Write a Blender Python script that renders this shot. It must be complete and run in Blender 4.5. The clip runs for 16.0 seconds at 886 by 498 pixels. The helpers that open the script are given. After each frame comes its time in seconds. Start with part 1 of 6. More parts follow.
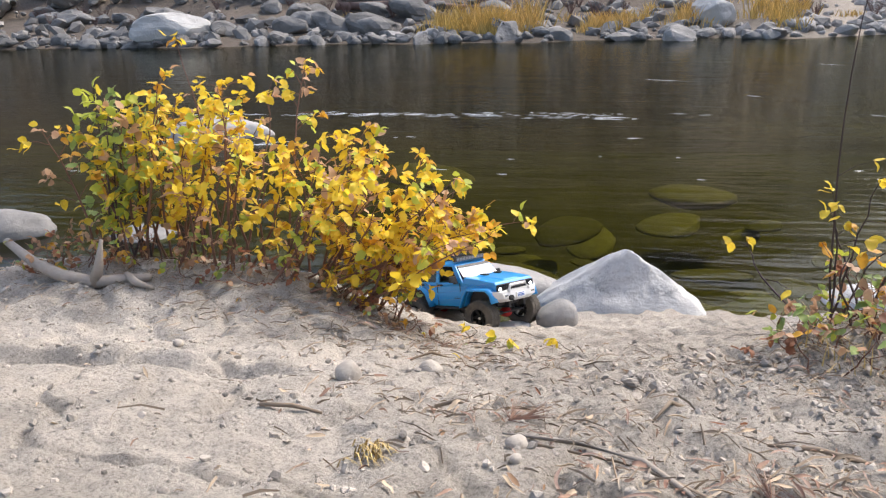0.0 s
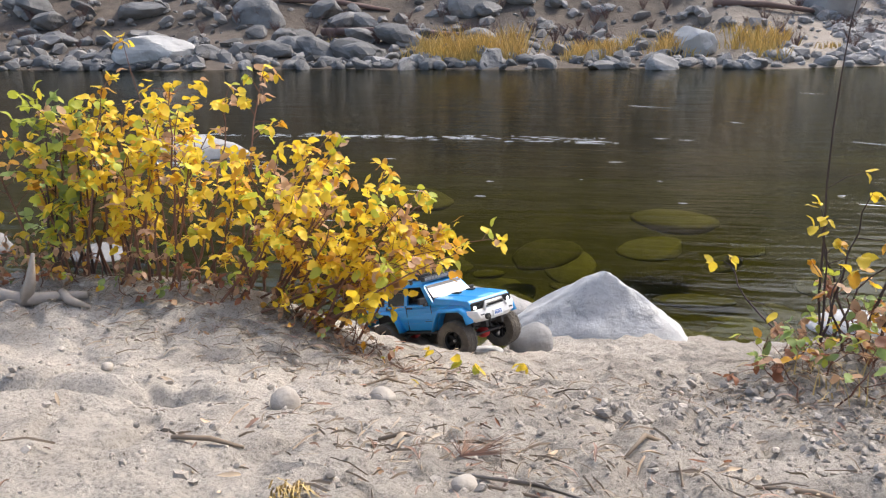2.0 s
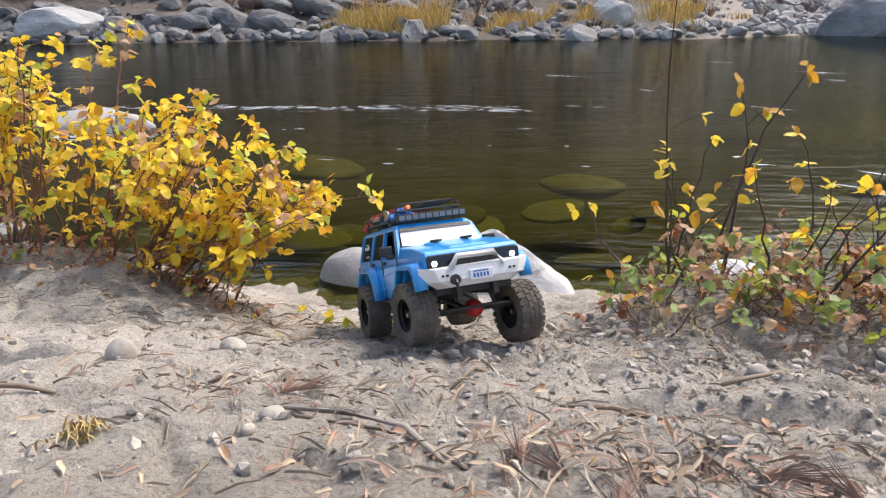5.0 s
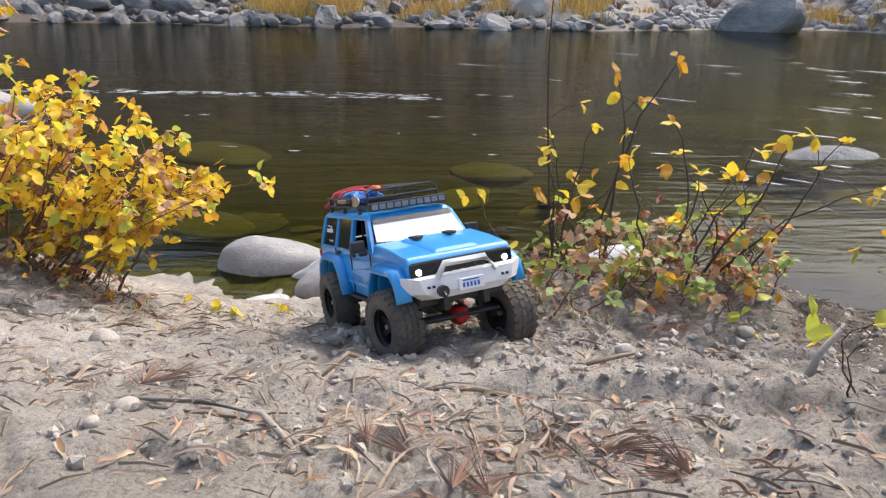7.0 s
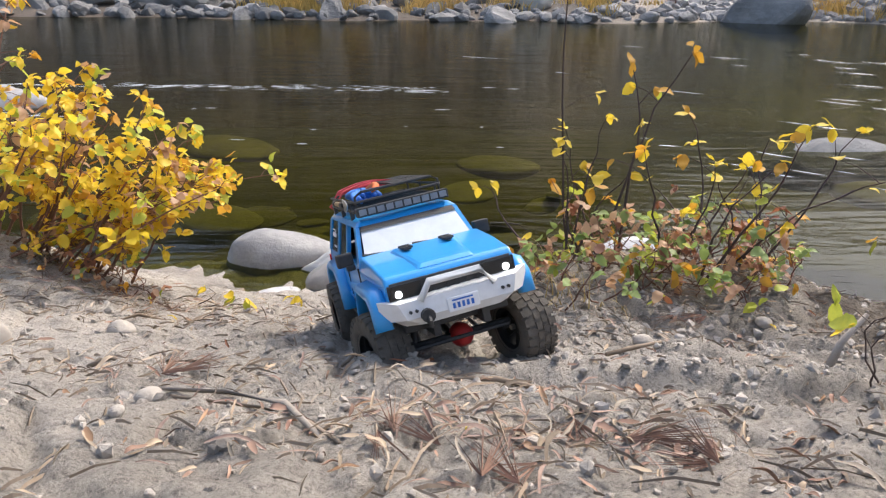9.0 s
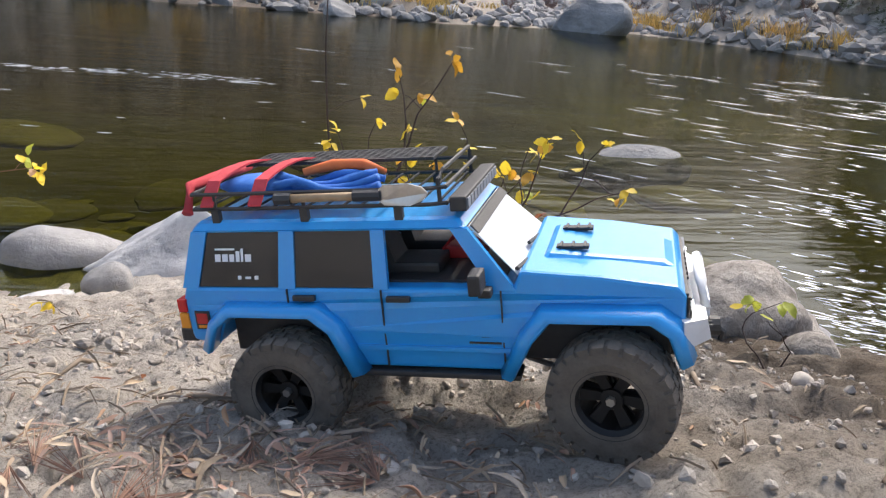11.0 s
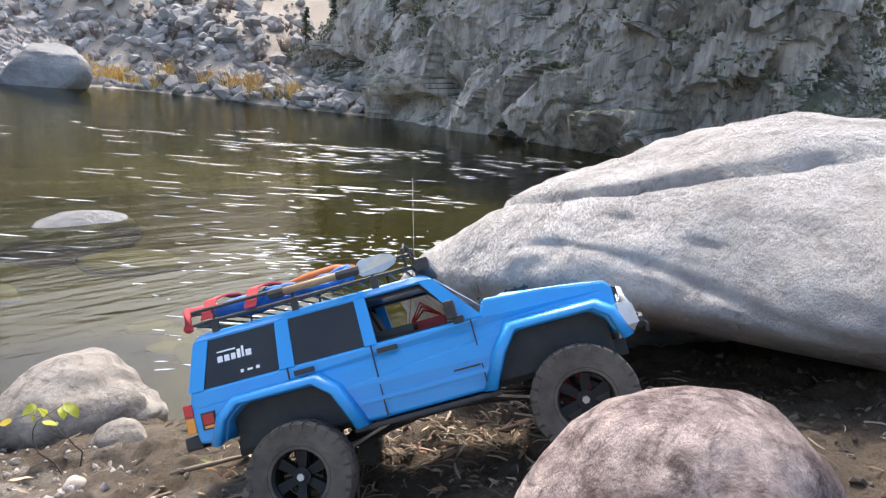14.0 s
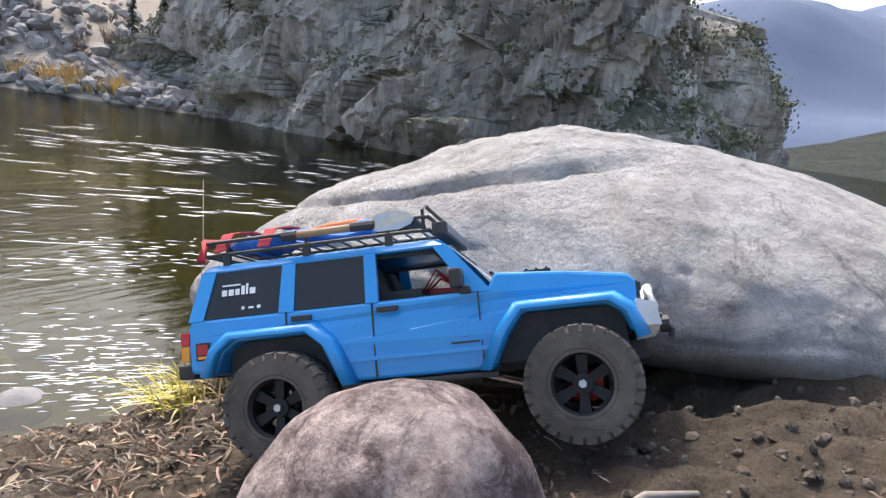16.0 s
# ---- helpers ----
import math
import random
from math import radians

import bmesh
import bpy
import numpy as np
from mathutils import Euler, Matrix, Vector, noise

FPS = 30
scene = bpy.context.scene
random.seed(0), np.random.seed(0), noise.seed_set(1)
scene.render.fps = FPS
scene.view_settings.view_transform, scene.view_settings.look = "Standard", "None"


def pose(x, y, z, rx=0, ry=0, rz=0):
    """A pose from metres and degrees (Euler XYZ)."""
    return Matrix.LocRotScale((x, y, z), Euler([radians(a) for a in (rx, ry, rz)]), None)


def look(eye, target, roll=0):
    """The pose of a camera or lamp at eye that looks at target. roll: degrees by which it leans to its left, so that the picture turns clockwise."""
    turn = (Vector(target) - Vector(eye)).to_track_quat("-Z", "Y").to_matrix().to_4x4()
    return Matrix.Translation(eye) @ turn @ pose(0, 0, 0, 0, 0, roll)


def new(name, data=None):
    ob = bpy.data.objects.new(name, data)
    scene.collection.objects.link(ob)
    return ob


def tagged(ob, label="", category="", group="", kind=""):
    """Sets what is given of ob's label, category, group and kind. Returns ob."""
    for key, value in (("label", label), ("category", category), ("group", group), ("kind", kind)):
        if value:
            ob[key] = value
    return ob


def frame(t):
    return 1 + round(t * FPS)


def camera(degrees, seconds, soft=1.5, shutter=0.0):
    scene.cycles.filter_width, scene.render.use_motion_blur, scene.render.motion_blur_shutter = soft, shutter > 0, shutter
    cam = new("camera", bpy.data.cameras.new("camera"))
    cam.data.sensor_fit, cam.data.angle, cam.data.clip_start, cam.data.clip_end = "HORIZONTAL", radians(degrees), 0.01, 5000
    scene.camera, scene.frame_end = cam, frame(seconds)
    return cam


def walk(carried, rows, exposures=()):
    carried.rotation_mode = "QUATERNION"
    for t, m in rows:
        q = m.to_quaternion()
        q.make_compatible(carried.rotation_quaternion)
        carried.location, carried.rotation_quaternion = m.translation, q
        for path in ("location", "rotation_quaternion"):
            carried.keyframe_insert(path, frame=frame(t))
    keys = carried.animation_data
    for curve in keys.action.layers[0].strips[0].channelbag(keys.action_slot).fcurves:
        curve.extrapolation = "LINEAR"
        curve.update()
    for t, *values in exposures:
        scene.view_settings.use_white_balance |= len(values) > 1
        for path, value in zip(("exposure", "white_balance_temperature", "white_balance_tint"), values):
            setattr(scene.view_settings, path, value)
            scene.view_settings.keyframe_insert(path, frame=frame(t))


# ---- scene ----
PATH = [
    (0, (0.552, 1.158, 0.664), (0.181, 3.022, 0.042), -1.5),
    (0.5, (0.563, 1.195, 0.644), (0.223, 3.072, 0.043), -0.8),
    (1, (0.558, 1.249, 0.633), (0.215, 3.138, 0.071), -0.4),
    (1.5, (0.567, 1.272, 0.61), (0.227, 3.162, 0.051), -0.7),
    (2, (0.58, 1.286, 0.602), (0.246, 3.178, 0.046), -0.7),
    (2.5, (0.605, 1.295, 0.599), (0.269, 3.187, 0.045), -0.7),
    (3, (0.626, 1.295, 0.593), (0.279, 3.186, 0.042), -0.8),
    (3.5, (0.648, 1.299, 0.592), (0.291, 3.188, 0.043), -1.0),
    (4, (0.678, 1.3, 0.587), (0.37, 3.192, 0.016), -1.7),
    (4.5, (0.701, 1.293, 0.571), (0.459, 3.191, -0.013), -1.5),
    (5, (0.728, 1.282, 0.555), (0.572, 3.177, -0.066), -0.7),
    (5.2, (0.739, 1.28, 0.553), (0.62, 3.174, -0.08), -0.3),
    (7.3, (0.793, 1.285, 0.55), (0.856, 3.175, -0.1), 0.9),
    (7.5, (0.79, 1.286, 0.55), (0.846, 3.176, -0.101), 0.9),
    (8, (0.778, 1.288, 0.546), (0.822, 3.178, -0.107), 0.7),
    (8.2, (0.771, 1.287, 0.545), (0.812, 3.176, -0.113), 0.6),
    (10.3, (0.806, 1.278, 0.546), (0.955, 3.158, -0.122), 2.5),
    (10.5, (0.843, 1.276, 0.551), (1.072, 3.148, -0.116), 3.4),
    (11, (0.927, 1.291, 0.564), (1.381, 3.124, -0.095), 5.1),
    (11.5, (1.011, 1.286, 0.552), (1.688, 3.054, -0.091), 4.3),
    (12, (1.107, 1.298, 0.581), (2.061, 2.95, -0.02), 5.9),
    (12.5, (1.159, 1.212, 0.618), (2.316, 2.752, 0.082), 5.6),
    (13, (1.186, 1.17, 0.647), (2.542, 2.567, 0.189), 5.6),
    (13.5, (1.206, 1.145, 0.658), (2.661, 2.448, 0.227), 5.4),
    (14, (1.219, 1.134, 0.666), (2.729, 2.374, 0.237), 5.3),
    (14.5, (1.235, 1.112, 0.673), (2.812, 2.268, 0.252), 5.4),
    (15, (1.241, 1.095, 0.677), (2.877, 2.17, 0.268), 6.1),
    (15.5, (1.255, 1.068, 0.682), (2.96, 2.039, 0.294), 6.8),
    (16, (1.257, 1.047, 0.677), (3.003, 1.951, 0.306), 7.7),
]
cam = camera(60.8, 16.0, soft=1.25, shutter=0.0)
walk(cam, [(t, look(eye, target, roll)) for t, eye, target, roll in PATH], exposures=[(0, 1.06), (10.3, 1.05), (11, 1.08), (12.2, 1.58), (13.2, 1.68), (14.5, 1.48), (16, 1.36)])

# ---- daylight: hazy sun low over the water to the side, bright autumn sky ----
SUN = Vector((0.44, 0.53, 0.86)).normalized()
world = bpy.data.worlds.new("sky")
scene.world = world
world.use_nodes = True
wn = world.node_tree.nodes
sky = wn.new("ShaderNodeTexSky")
sky.sky_type = "NISHITA"
sky.sun_disc = False
sky.sun_elevation = math.asin(SUN.z)
sky.sun_rotation = math.atan2(SUN.x, SUN.y)
sky.air_density, sky.dust_density, sky.ozone_density = 1.0, 4.0, 0.8
wn["Background"].inputs["Strength"].default_value = 0.15
world.node_tree.links.new(sky.outputs[0], wn["Background"].inputs[0])
sun_data = bpy.data.lights.new("sun", "SUN")
sun_data.energy, sun_data.angle, sun_data.color = 1.55, radians(5), (1.0, 0.95, 0.88)
sun = new("sun", sun_data)
sun.matrix_world = look(SUN * 30, (0, 0, 0))

# ---- materials ----
def material(name, color, rough=0.6, metal=0.0, var=None, scale=20.0, amount=0.5, bump=0.0, bump_scale=60.0, island=0.0, objvar=0.0, **more):
    """Principled surface whose colour runs between color and var by two scales of noise, with relief."""
    m = bpy.data.materials.new(name)
    m.use_nodes = True
    nt = m.node_tree
    b = nt.nodes["Principled BSDF"]
    b.inputs["Roughness"].default_value, b.inputs["Metallic"].default_value = rough, metal
    b.inputs["Base Color"].default_value = (*color, 1)
    for k, v in more.items():
        b.inputs[k.replace("_", " ")].default_value = v
    coord = nt.nodes.new("ShaderNodeTexCoord")
    out = None
    if var:
        n1 = nt.nodes.new("ShaderNodeTexNoise")
        n1.inputs["Scale"].default_value, n1.inputs["Detail"].default_value, n1.inputs["Roughness"].default_value = scale, 8, 0.68
        nt.links.new(coord.outputs["Object"], n1.inputs["Vector"])
        n2 = nt.nodes.new("ShaderNodeTexNoise")
        n2.inputs["Scale"].default_value, n2.inputs["Detail"].default_value = scale * 0.17, 3
        nt.links.new(coord.outputs["Object"], n2.inputs["Vector"])
        add = nt.nodes.new("ShaderNodeMath")
        add.operation = "ADD"
        nt.links.new(n1.outputs[0], add.inputs[0])
        nt.links.new(n2.outputs[0], add.inputs[1])
        ramp = nt.nodes.new("ShaderNodeMapRange")
        ramp.inputs["From Min"].default_value, ramp.inputs["From Max"].default_value = 1 - amount / 2, 1 + amount / 2
        nt.links.new(add.outputs[0], ramp.inputs["Value"])
        mix = nt.nodes.new("ShaderNodeMix")
        mix.data_type = "RGBA"
        mix.inputs[6].default_value, mix.inputs[7].default_value = (*color, 1), (*var, 1)
        nt.links.new(ramp.outputs[0], mix.inputs[0])
        out = mix.outputs[2]
    if island or objvar:
        if out is None:
            rgb = nt.nodes.new("ShaderNodeRGB")
            rgb.outputs[0].default_value = (*color, 1)
            out = rgb.outputs[0]
        hsv = nt.nodes.new("ShaderNodeHueSaturation")
        r = nt.nodes.new("ShaderNodeMapRange")
        if island:
            src = nt.nodes.new("ShaderNodeNewGeometry").outputs["Random Per Island"]
        else:
            src = nt.nodes.new("ShaderNodeObjectInfo").outputs["Random"]
        v = island or objvar
        r.inputs["To Min"].default_value, r.inputs["To Max"].default_value = 1 - v, 1 + v
        nt.links.new(src, r.inputs["Value"])
        nt.links.new(r.outputs[0], hsv.inputs["Value"])
        nt.links.new(out, hsv.inputs["Color"])
        out = hsv.outputs[0]
    if out is not None:
        nt.links.new(out, b.inputs["Base Color"])
    if bump:
        n3 = nt.nodes.new("ShaderNodeTexNoise")
        n3.inputs["Scale"].default_value, n3.inputs["Detail"].default_value, n3.inputs["Roughness"].default_value = bump_scale, 10, 0.7
        nt.links.new(coord.outputs["Object"], n3.inputs["Vector"])
        bp = nt.nodes.new("ShaderNodeBump")
        bp.inputs["Strength"].default_value, bp.inputs["Distance"].default_value = 1.0, bump
        nt.links.new(n3.outputs[0], bp.inputs["Height"])
        nt.links.new(bp.outputs[0], b.inputs["Normal"])
    return m


def glow(name, color, power):
    m = bpy.data.materials.new(name)
    m.use_nodes = True
    b = m.node_tree.nodes["Principled BSDF"]
    b.inputs["Base Color"].default_value = (*color, 1)
    b.inputs["Emission Color"].default_value, b.inputs["Emission Strength"].default_value = (*color, 1), power
    return m


def sand_material():
    m = material("sand", (0.30, 0.265, 0.225), 0.96, var=(0.66, 0.60, 0.52), scale=9, amount=0.75, bump=0.016, bump_scale=30)
    nt = m.node_tree
    b = nt.nodes["Principled BSDF"]
    coord = next(n for n in nt.nodes if n.type == "TEX_COORD")
    first = next(n for n in nt.nodes if n.type == "BUMP")
    base = b.inputs["Base Color"].links[0].from_socket
    grit = nt.nodes.new("ShaderNodeTexNoise")
    grit.inputs["Scale"].default_value, grit.inputs["Detail"].default_value, grit.inputs["Roughness"].default_value = 190, 6, 0.8
    nt.links.new(coord.outputs["Object"], grit.inputs["Vector"])
    second = nt.nodes.new("ShaderNodeBump")
    second.inputs["Strength"].default_value, second.inputs["Distance"].default_value = 1.0, 0.0035
    nt.links.new(grit.outputs[0], second.inputs["Height"])
    nt.links.new(first.outputs[0], second.inputs["Normal"])
    nt.links.new(second.outputs[0], b.inputs["Normal"])
    speck = nt.nodes.new("ShaderNodeMapRange")
    speck.inputs["From Min"].default_value, speck.inputs["From Max"].default_value = 0.36, 0.52
    speck.inputs["To Min"].default_value, speck.inputs["To Max"].default_value = 0.45, 1.0
    nt.links.new(grit.outputs[0], speck.inputs["Value"])
    mul = nt.nodes.new("ShaderNodeMix")
    mul.data_type, mul.blend_type = "RGBA", "MULTIPLY"
    mul.inputs[0].default_value = 1.0
    nt.links.new(base, mul.inputs[6])
    nt.links.new(speck.outputs[0], mul.inputs[7])
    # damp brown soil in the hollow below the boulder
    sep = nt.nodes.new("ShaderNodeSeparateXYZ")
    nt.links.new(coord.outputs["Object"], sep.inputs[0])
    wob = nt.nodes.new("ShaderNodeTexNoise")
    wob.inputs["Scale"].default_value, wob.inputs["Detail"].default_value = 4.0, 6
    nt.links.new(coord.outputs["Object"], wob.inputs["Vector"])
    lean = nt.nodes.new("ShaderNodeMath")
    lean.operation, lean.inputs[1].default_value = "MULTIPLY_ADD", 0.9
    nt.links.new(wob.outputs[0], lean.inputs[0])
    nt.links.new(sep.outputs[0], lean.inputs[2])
    edge = nt.nodes.new("ShaderNodeMapRange")
    edge.interpolation_type = "SMOOTHSTEP"
    edge.inputs["From Min"].default_value, edge.inputs["From Max"].default_value = 1.66, 2.28
    nt.links.new(lean.outputs[0], edge.inputs["Value"])
    soil = nt.nodes.new("ShaderNodeMix")
    soil.data_type = "RGBA"
    soil.blend_type = "MULTIPLY"
    soil.inputs[7].default_value = (0.34, 0.28, 0.215, 1)
    nt.links.new(edge.outputs[0], soil.inputs[0])
    # the sand gets slightly greyer and darker towards +x
    grey_mask = nt.nodes.new("ShaderNodeMapRange")
    grey_mask.interpolation_type = "SMOOTHSTEP"
    grey_mask.inputs["From Min"].default_value, grey_mask.inputs["From Max"].default_value = 0.55, 1.45
    nt.links.new(lean.outputs[0], grey_mask.inputs["Value"])
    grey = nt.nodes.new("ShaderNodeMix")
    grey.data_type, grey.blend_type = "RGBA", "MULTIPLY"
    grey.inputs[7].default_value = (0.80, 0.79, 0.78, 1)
    nt.links.new(grey_mask.outputs[0], grey.inputs[0])
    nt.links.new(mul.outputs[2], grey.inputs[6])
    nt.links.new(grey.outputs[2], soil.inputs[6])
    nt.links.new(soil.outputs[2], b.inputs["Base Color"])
    return m


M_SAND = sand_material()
M_BED = material("river_bed", (0.040, 0.036, 0.015), 0.9, var=(0.17, 0.145, 0.058), scale=2.2, amount=0.8, bump=0.02, bump_scale=9)
M_BANK = material("far_bank_ground", (0.045, 0.036, 0.029), 0.95, var=(0.16, 0.125, 0.095), scale=1.6, amount=0.7, bump=0.15, bump_scale=2.5)
M_WHITE_ROCK = material("pale_granite", (0.42, 0.41, 0.40), 0.85, var=(0.60, 0.59, 0.57), scale=24, amount=0.8, bump=0.006, bump_scale=60)
M_BOULDER = material("weathered_granite", (0.40, 0.375, 0.355), 0.88, var=(0.76, 0.735, 0.71), scale=30, amount=0.5, bump=0.05, bump_scale=34)
M_PINK_ROCK = material("speckled_granite", (0.15, 0.10, 0.092), 0.85, var=(0.62, 0.50, 0.46), scale=34, amount=0.30, bump=0.02, bump_scale=50)
M_GREY_ROCK = material("river_stone", (0.16, 0.155, 0.15), 0.8, var=(0.36, 0.345, 0.33), scale=18, amount=0.8, bump=0.006, bump_scale=40, objvar=0.25)
M_PEBBLE = material("sand_coloured_stone", (0.34, 0.30, 0.255), 0.9, var=(0.52, 0.465, 0.40), scale=40, amount=0.8, bump=0.003, bump_scale=80, objvar=0.12)
M_DIRTY_ROCK = material("dirty_rock", (0.18, 0.157, 0.132), 0.95, var=(0.48, 0.435, 0.38), scale=26, amount=0.6, bump=0.012, bump_scale=40)
M_FAR_ROCK = material("bank_stone", (0.06, 0.058, 0.056), 0.85, var=(0.30, 0.29, 0.28), scale=1.3, amount=0.8, bump=0.05, bump_scale=5, objvar=0.3)
M_FAR_STONES = material("bank_stones", (0.075, 0.07, 0.066), 0.9, var=(0.30, 0.285, 0.27), scale=1.0, amount=0.8, bump=0.04, bump_scale=6, island=0.45)
M_CLIFF = material("cliff_rock", (0.43, 0.38, 0.325), 0.9, var=(0.76, 0.70, 0.63), scale=1.1, amount=0.5, bump=0.10, bump_scale=4.5)
M_BED_STONE = material("river_bed_stone", (0.19, 0.165, 0.075), 0.8, var=(0.36, 0.315, 0.15), scale=6, amount=0.8, bump=0.01, bump_scale=20, objvar=0.3)
M_HILL = material("wooded_hill", (0.014, 0.024, 0.016), 1.0, var=(0.045, 0.060, 0.042), scale=0.05, amount=0.5, bump=4, bump_scale=0.2)
# aerial haze is painted in as this hill's blue colour
M_HAZE = material("haze_tinted_hill", (0.085, 0.115, 0.19), 1.0, var=(0.11, 0.145, 0.22), scale=0.03, amount=0.6)



def add_pale_end(m, pale, x0, x1):
    """The bank turns to pale sand and bleached stones downstream."""
    nt = m.node_tree
    b = nt.nodes["Principled BSDF"]
    base = b.inputs["Base Color"].links[0].from_socket
    geo = nt.nodes.new("ShaderNodeNewGeometry")
    sep = nt.nodes.new("ShaderNodeSeparateXYZ")
    nt.links.new(geo.outputs["Position"], sep.inputs[0])
    wob = nt.nodes.new("ShaderNodeTexNoise")
    wob.inputs["Scale"].default_value, wob.inputs["Detail"].default_value = 0.5, 5
    nt.links.new(geo.outputs["Position"], wob.inputs["Vector"])
    add = nt.nodes.new("ShaderNodeMath")
    add.operation, add.inputs[1].default_value = "MULTIPLY_ADD", 7.0
    nt.links.new(wob.outputs[0], add.inputs[0])
    nt.links.new(sep.outputs[0], add.inputs[2])
    f = nt.nodes.new("ShaderNodeMapRange")
    f.inputs["From Min"].default_value, f.inputs["From Max"].default_value = x0 + 3.5, x1 + 3.5
    nt.links.new(add.outputs[0], f.inputs["Value"])
    mix = nt.nodes.new("ShaderNodeMix")
    mix.data_type, mix.blend_type = "RGBA", "SCREEN"
    mix.inputs[7].default_value = (*pale, 1)
    nt.links.new(f.outputs[0], mix.inputs[0])
    nt.links.new(base, mix.inputs[6])
    nt.links.new(mix.outputs[2], b.inputs["Base Color"])


add_pale_end(M_BANK, (0.27, 0.235, 0.195), 3.0, 9.0)
add_pale_end(M_FAR_ROCK, (0.16, 0.152, 0.145), 0.0, 8.0)
add_pale_end(M_FAR_STONES, (0.14, 0.13, 0.122), 2.5, 9.0)


def add_cliff_growth(m):
    """Moss and dark growth on the flatter faces of the rock, and dark water streaks."""
    nt = m.node_tree
    b = nt.nodes["Principled BSDF"]
    base = b.inputs["Base Color"].links[0].from_socket
    coord = next(n for n in nt.nodes if n.type == "TEX_COORD")
    sep = nt.nodes.new("ShaderNodeSeparateXYZ")
    nt.links.new(nt.nodes.new("ShaderNodeNewGeometry").outputs["True Normal"], sep.inputs[0])
    patch = nt.nodes.new("ShaderNodeTexNoise")
    patch.inputs["Scale"].default_value, patch.inputs["Detail"].default_value, patch.inputs["Roughness"].default_value = 0.55, 7, 0.7
    nt.links.new(coord.outputs["Object"], patch.inputs["Vector"])
    both = nt.nodes.new("ShaderNodeMath")
    both.operation, both.inputs[1].default_value = "MULTIPLY_ADD", 0.34
    nt.links.new(sep.outputs[2], both.inputs[0])
    nt.links.new(patch.outputs[0], both.inputs[2])
    step = nt.nodes.new("ShaderNodeMapRange")
    step.inputs["From Min"].default_value, step.inputs["From Max"].default_value = 0.66, 0.80
    nt.links.new(both.outputs[0], step.inputs["Value"])
    moss = nt.nodes.new("ShaderNodeMix")
    moss.data_type = "RGBA"
    moss.inputs[7].default_value = (0.13, 0.135, 0.085, 1)
    nt.links.new(step.outputs[0], moss.inputs[0])
    nt.links.new(base, moss.inputs[6])
    mp = nt.nodes.new("ShaderNodeMapping")
    mp.inputs["Scale"].default_value = (1.6, 1.6, 0.28)
    nt.links.new(coord.outputs["Object"], mp.inputs["Vector"])
    run = nt.nodes.new("ShaderNodeTexNoise")
    run.inputs["Scale"].default_value, run.inputs["Detail"].default_value, run.inputs["Roughness"].default_value = 2.2, 9, 0.75
    nt.links.new(mp.outputs[0], run.inputs["Vector"])
    dark = nt.nodes.new("ShaderNodeMapRange")
    dark.inputs["From Min"].default_value, dark.inputs["From Max"].default_value = 0.40, 0.56
    dark.inputs["To Min"].default_value = 0.50
    nt.links.new(run.outputs[0], dark.inputs["Value"])
    mul = nt.nodes.new("ShaderNodeMix")
    mul.data_type, mul.blend_type, mul.inputs[0].default_value = "RGBA", "MULTIPLY", 1.0
    nt.links.new(moss.outputs[2], mul.inputs[6])
    nt.links.new(dark.outputs[0], mul.inputs[7])
    nt.links.new(mul.outputs[2], b.inputs["Base Color"])


add_cliff_growth(M_CLIFF)


def add_veins(m, color, scale, low, high):
    """Darker mineral veins and pits through a rock."""
    nt = m.node_tree
    b = nt.nodes["Principled BSDF"]
    base = b.inputs["Base Color"].links[0].from_socket
    coord = next(n for n in nt.nodes if n.type == "TEX_COORD")
    n = nt.nodes.new("ShaderNodeTexNoise")
    n.inputs["Scale"].default_value, n.inputs["Detail"].default_value, n.inputs["Roughness"].default_value, n.inputs["Distortion"].default_value = scale, 10, 0.78, 0.8
    nt.links.new(coord.outputs["Object"], n.inputs["Vector"])
    f = nt.nodes.new("ShaderNodeMapRange")
    f.inputs["From Min"].default_value, f.inputs["From Max"].default_value = low, high
    nt.links.new(n.outputs[0], f.inputs["Value"])
    mix = nt.nodes.new("ShaderNodeMix")
    mix.data_type = "RGBA"
    mix.inputs[6].default_value = (*color, 1)
    nt.links.new(f.outputs[0], mix.inputs[0])
    nt.links.new(base, mix.inputs[7])
    nt.links.new(mix.outputs[2], b.inputs["Base Color"])


add_veins(M_BOULDER, (0.26, 0.24, 0.22), 11, 0.34, 0.44)
add_veins(M_PINK_ROCK, (0.10, 0.065, 0.06), 22, 0.38, 0.50)
add_veins(M_WHITE_ROCK, (0.20, 0.20, 0.20), 7, 0.34, 0.46)
add_veins(M_DIRTY_ROCK, (0.10, 0.085, 0.07), 16, 0.36, 0.48)


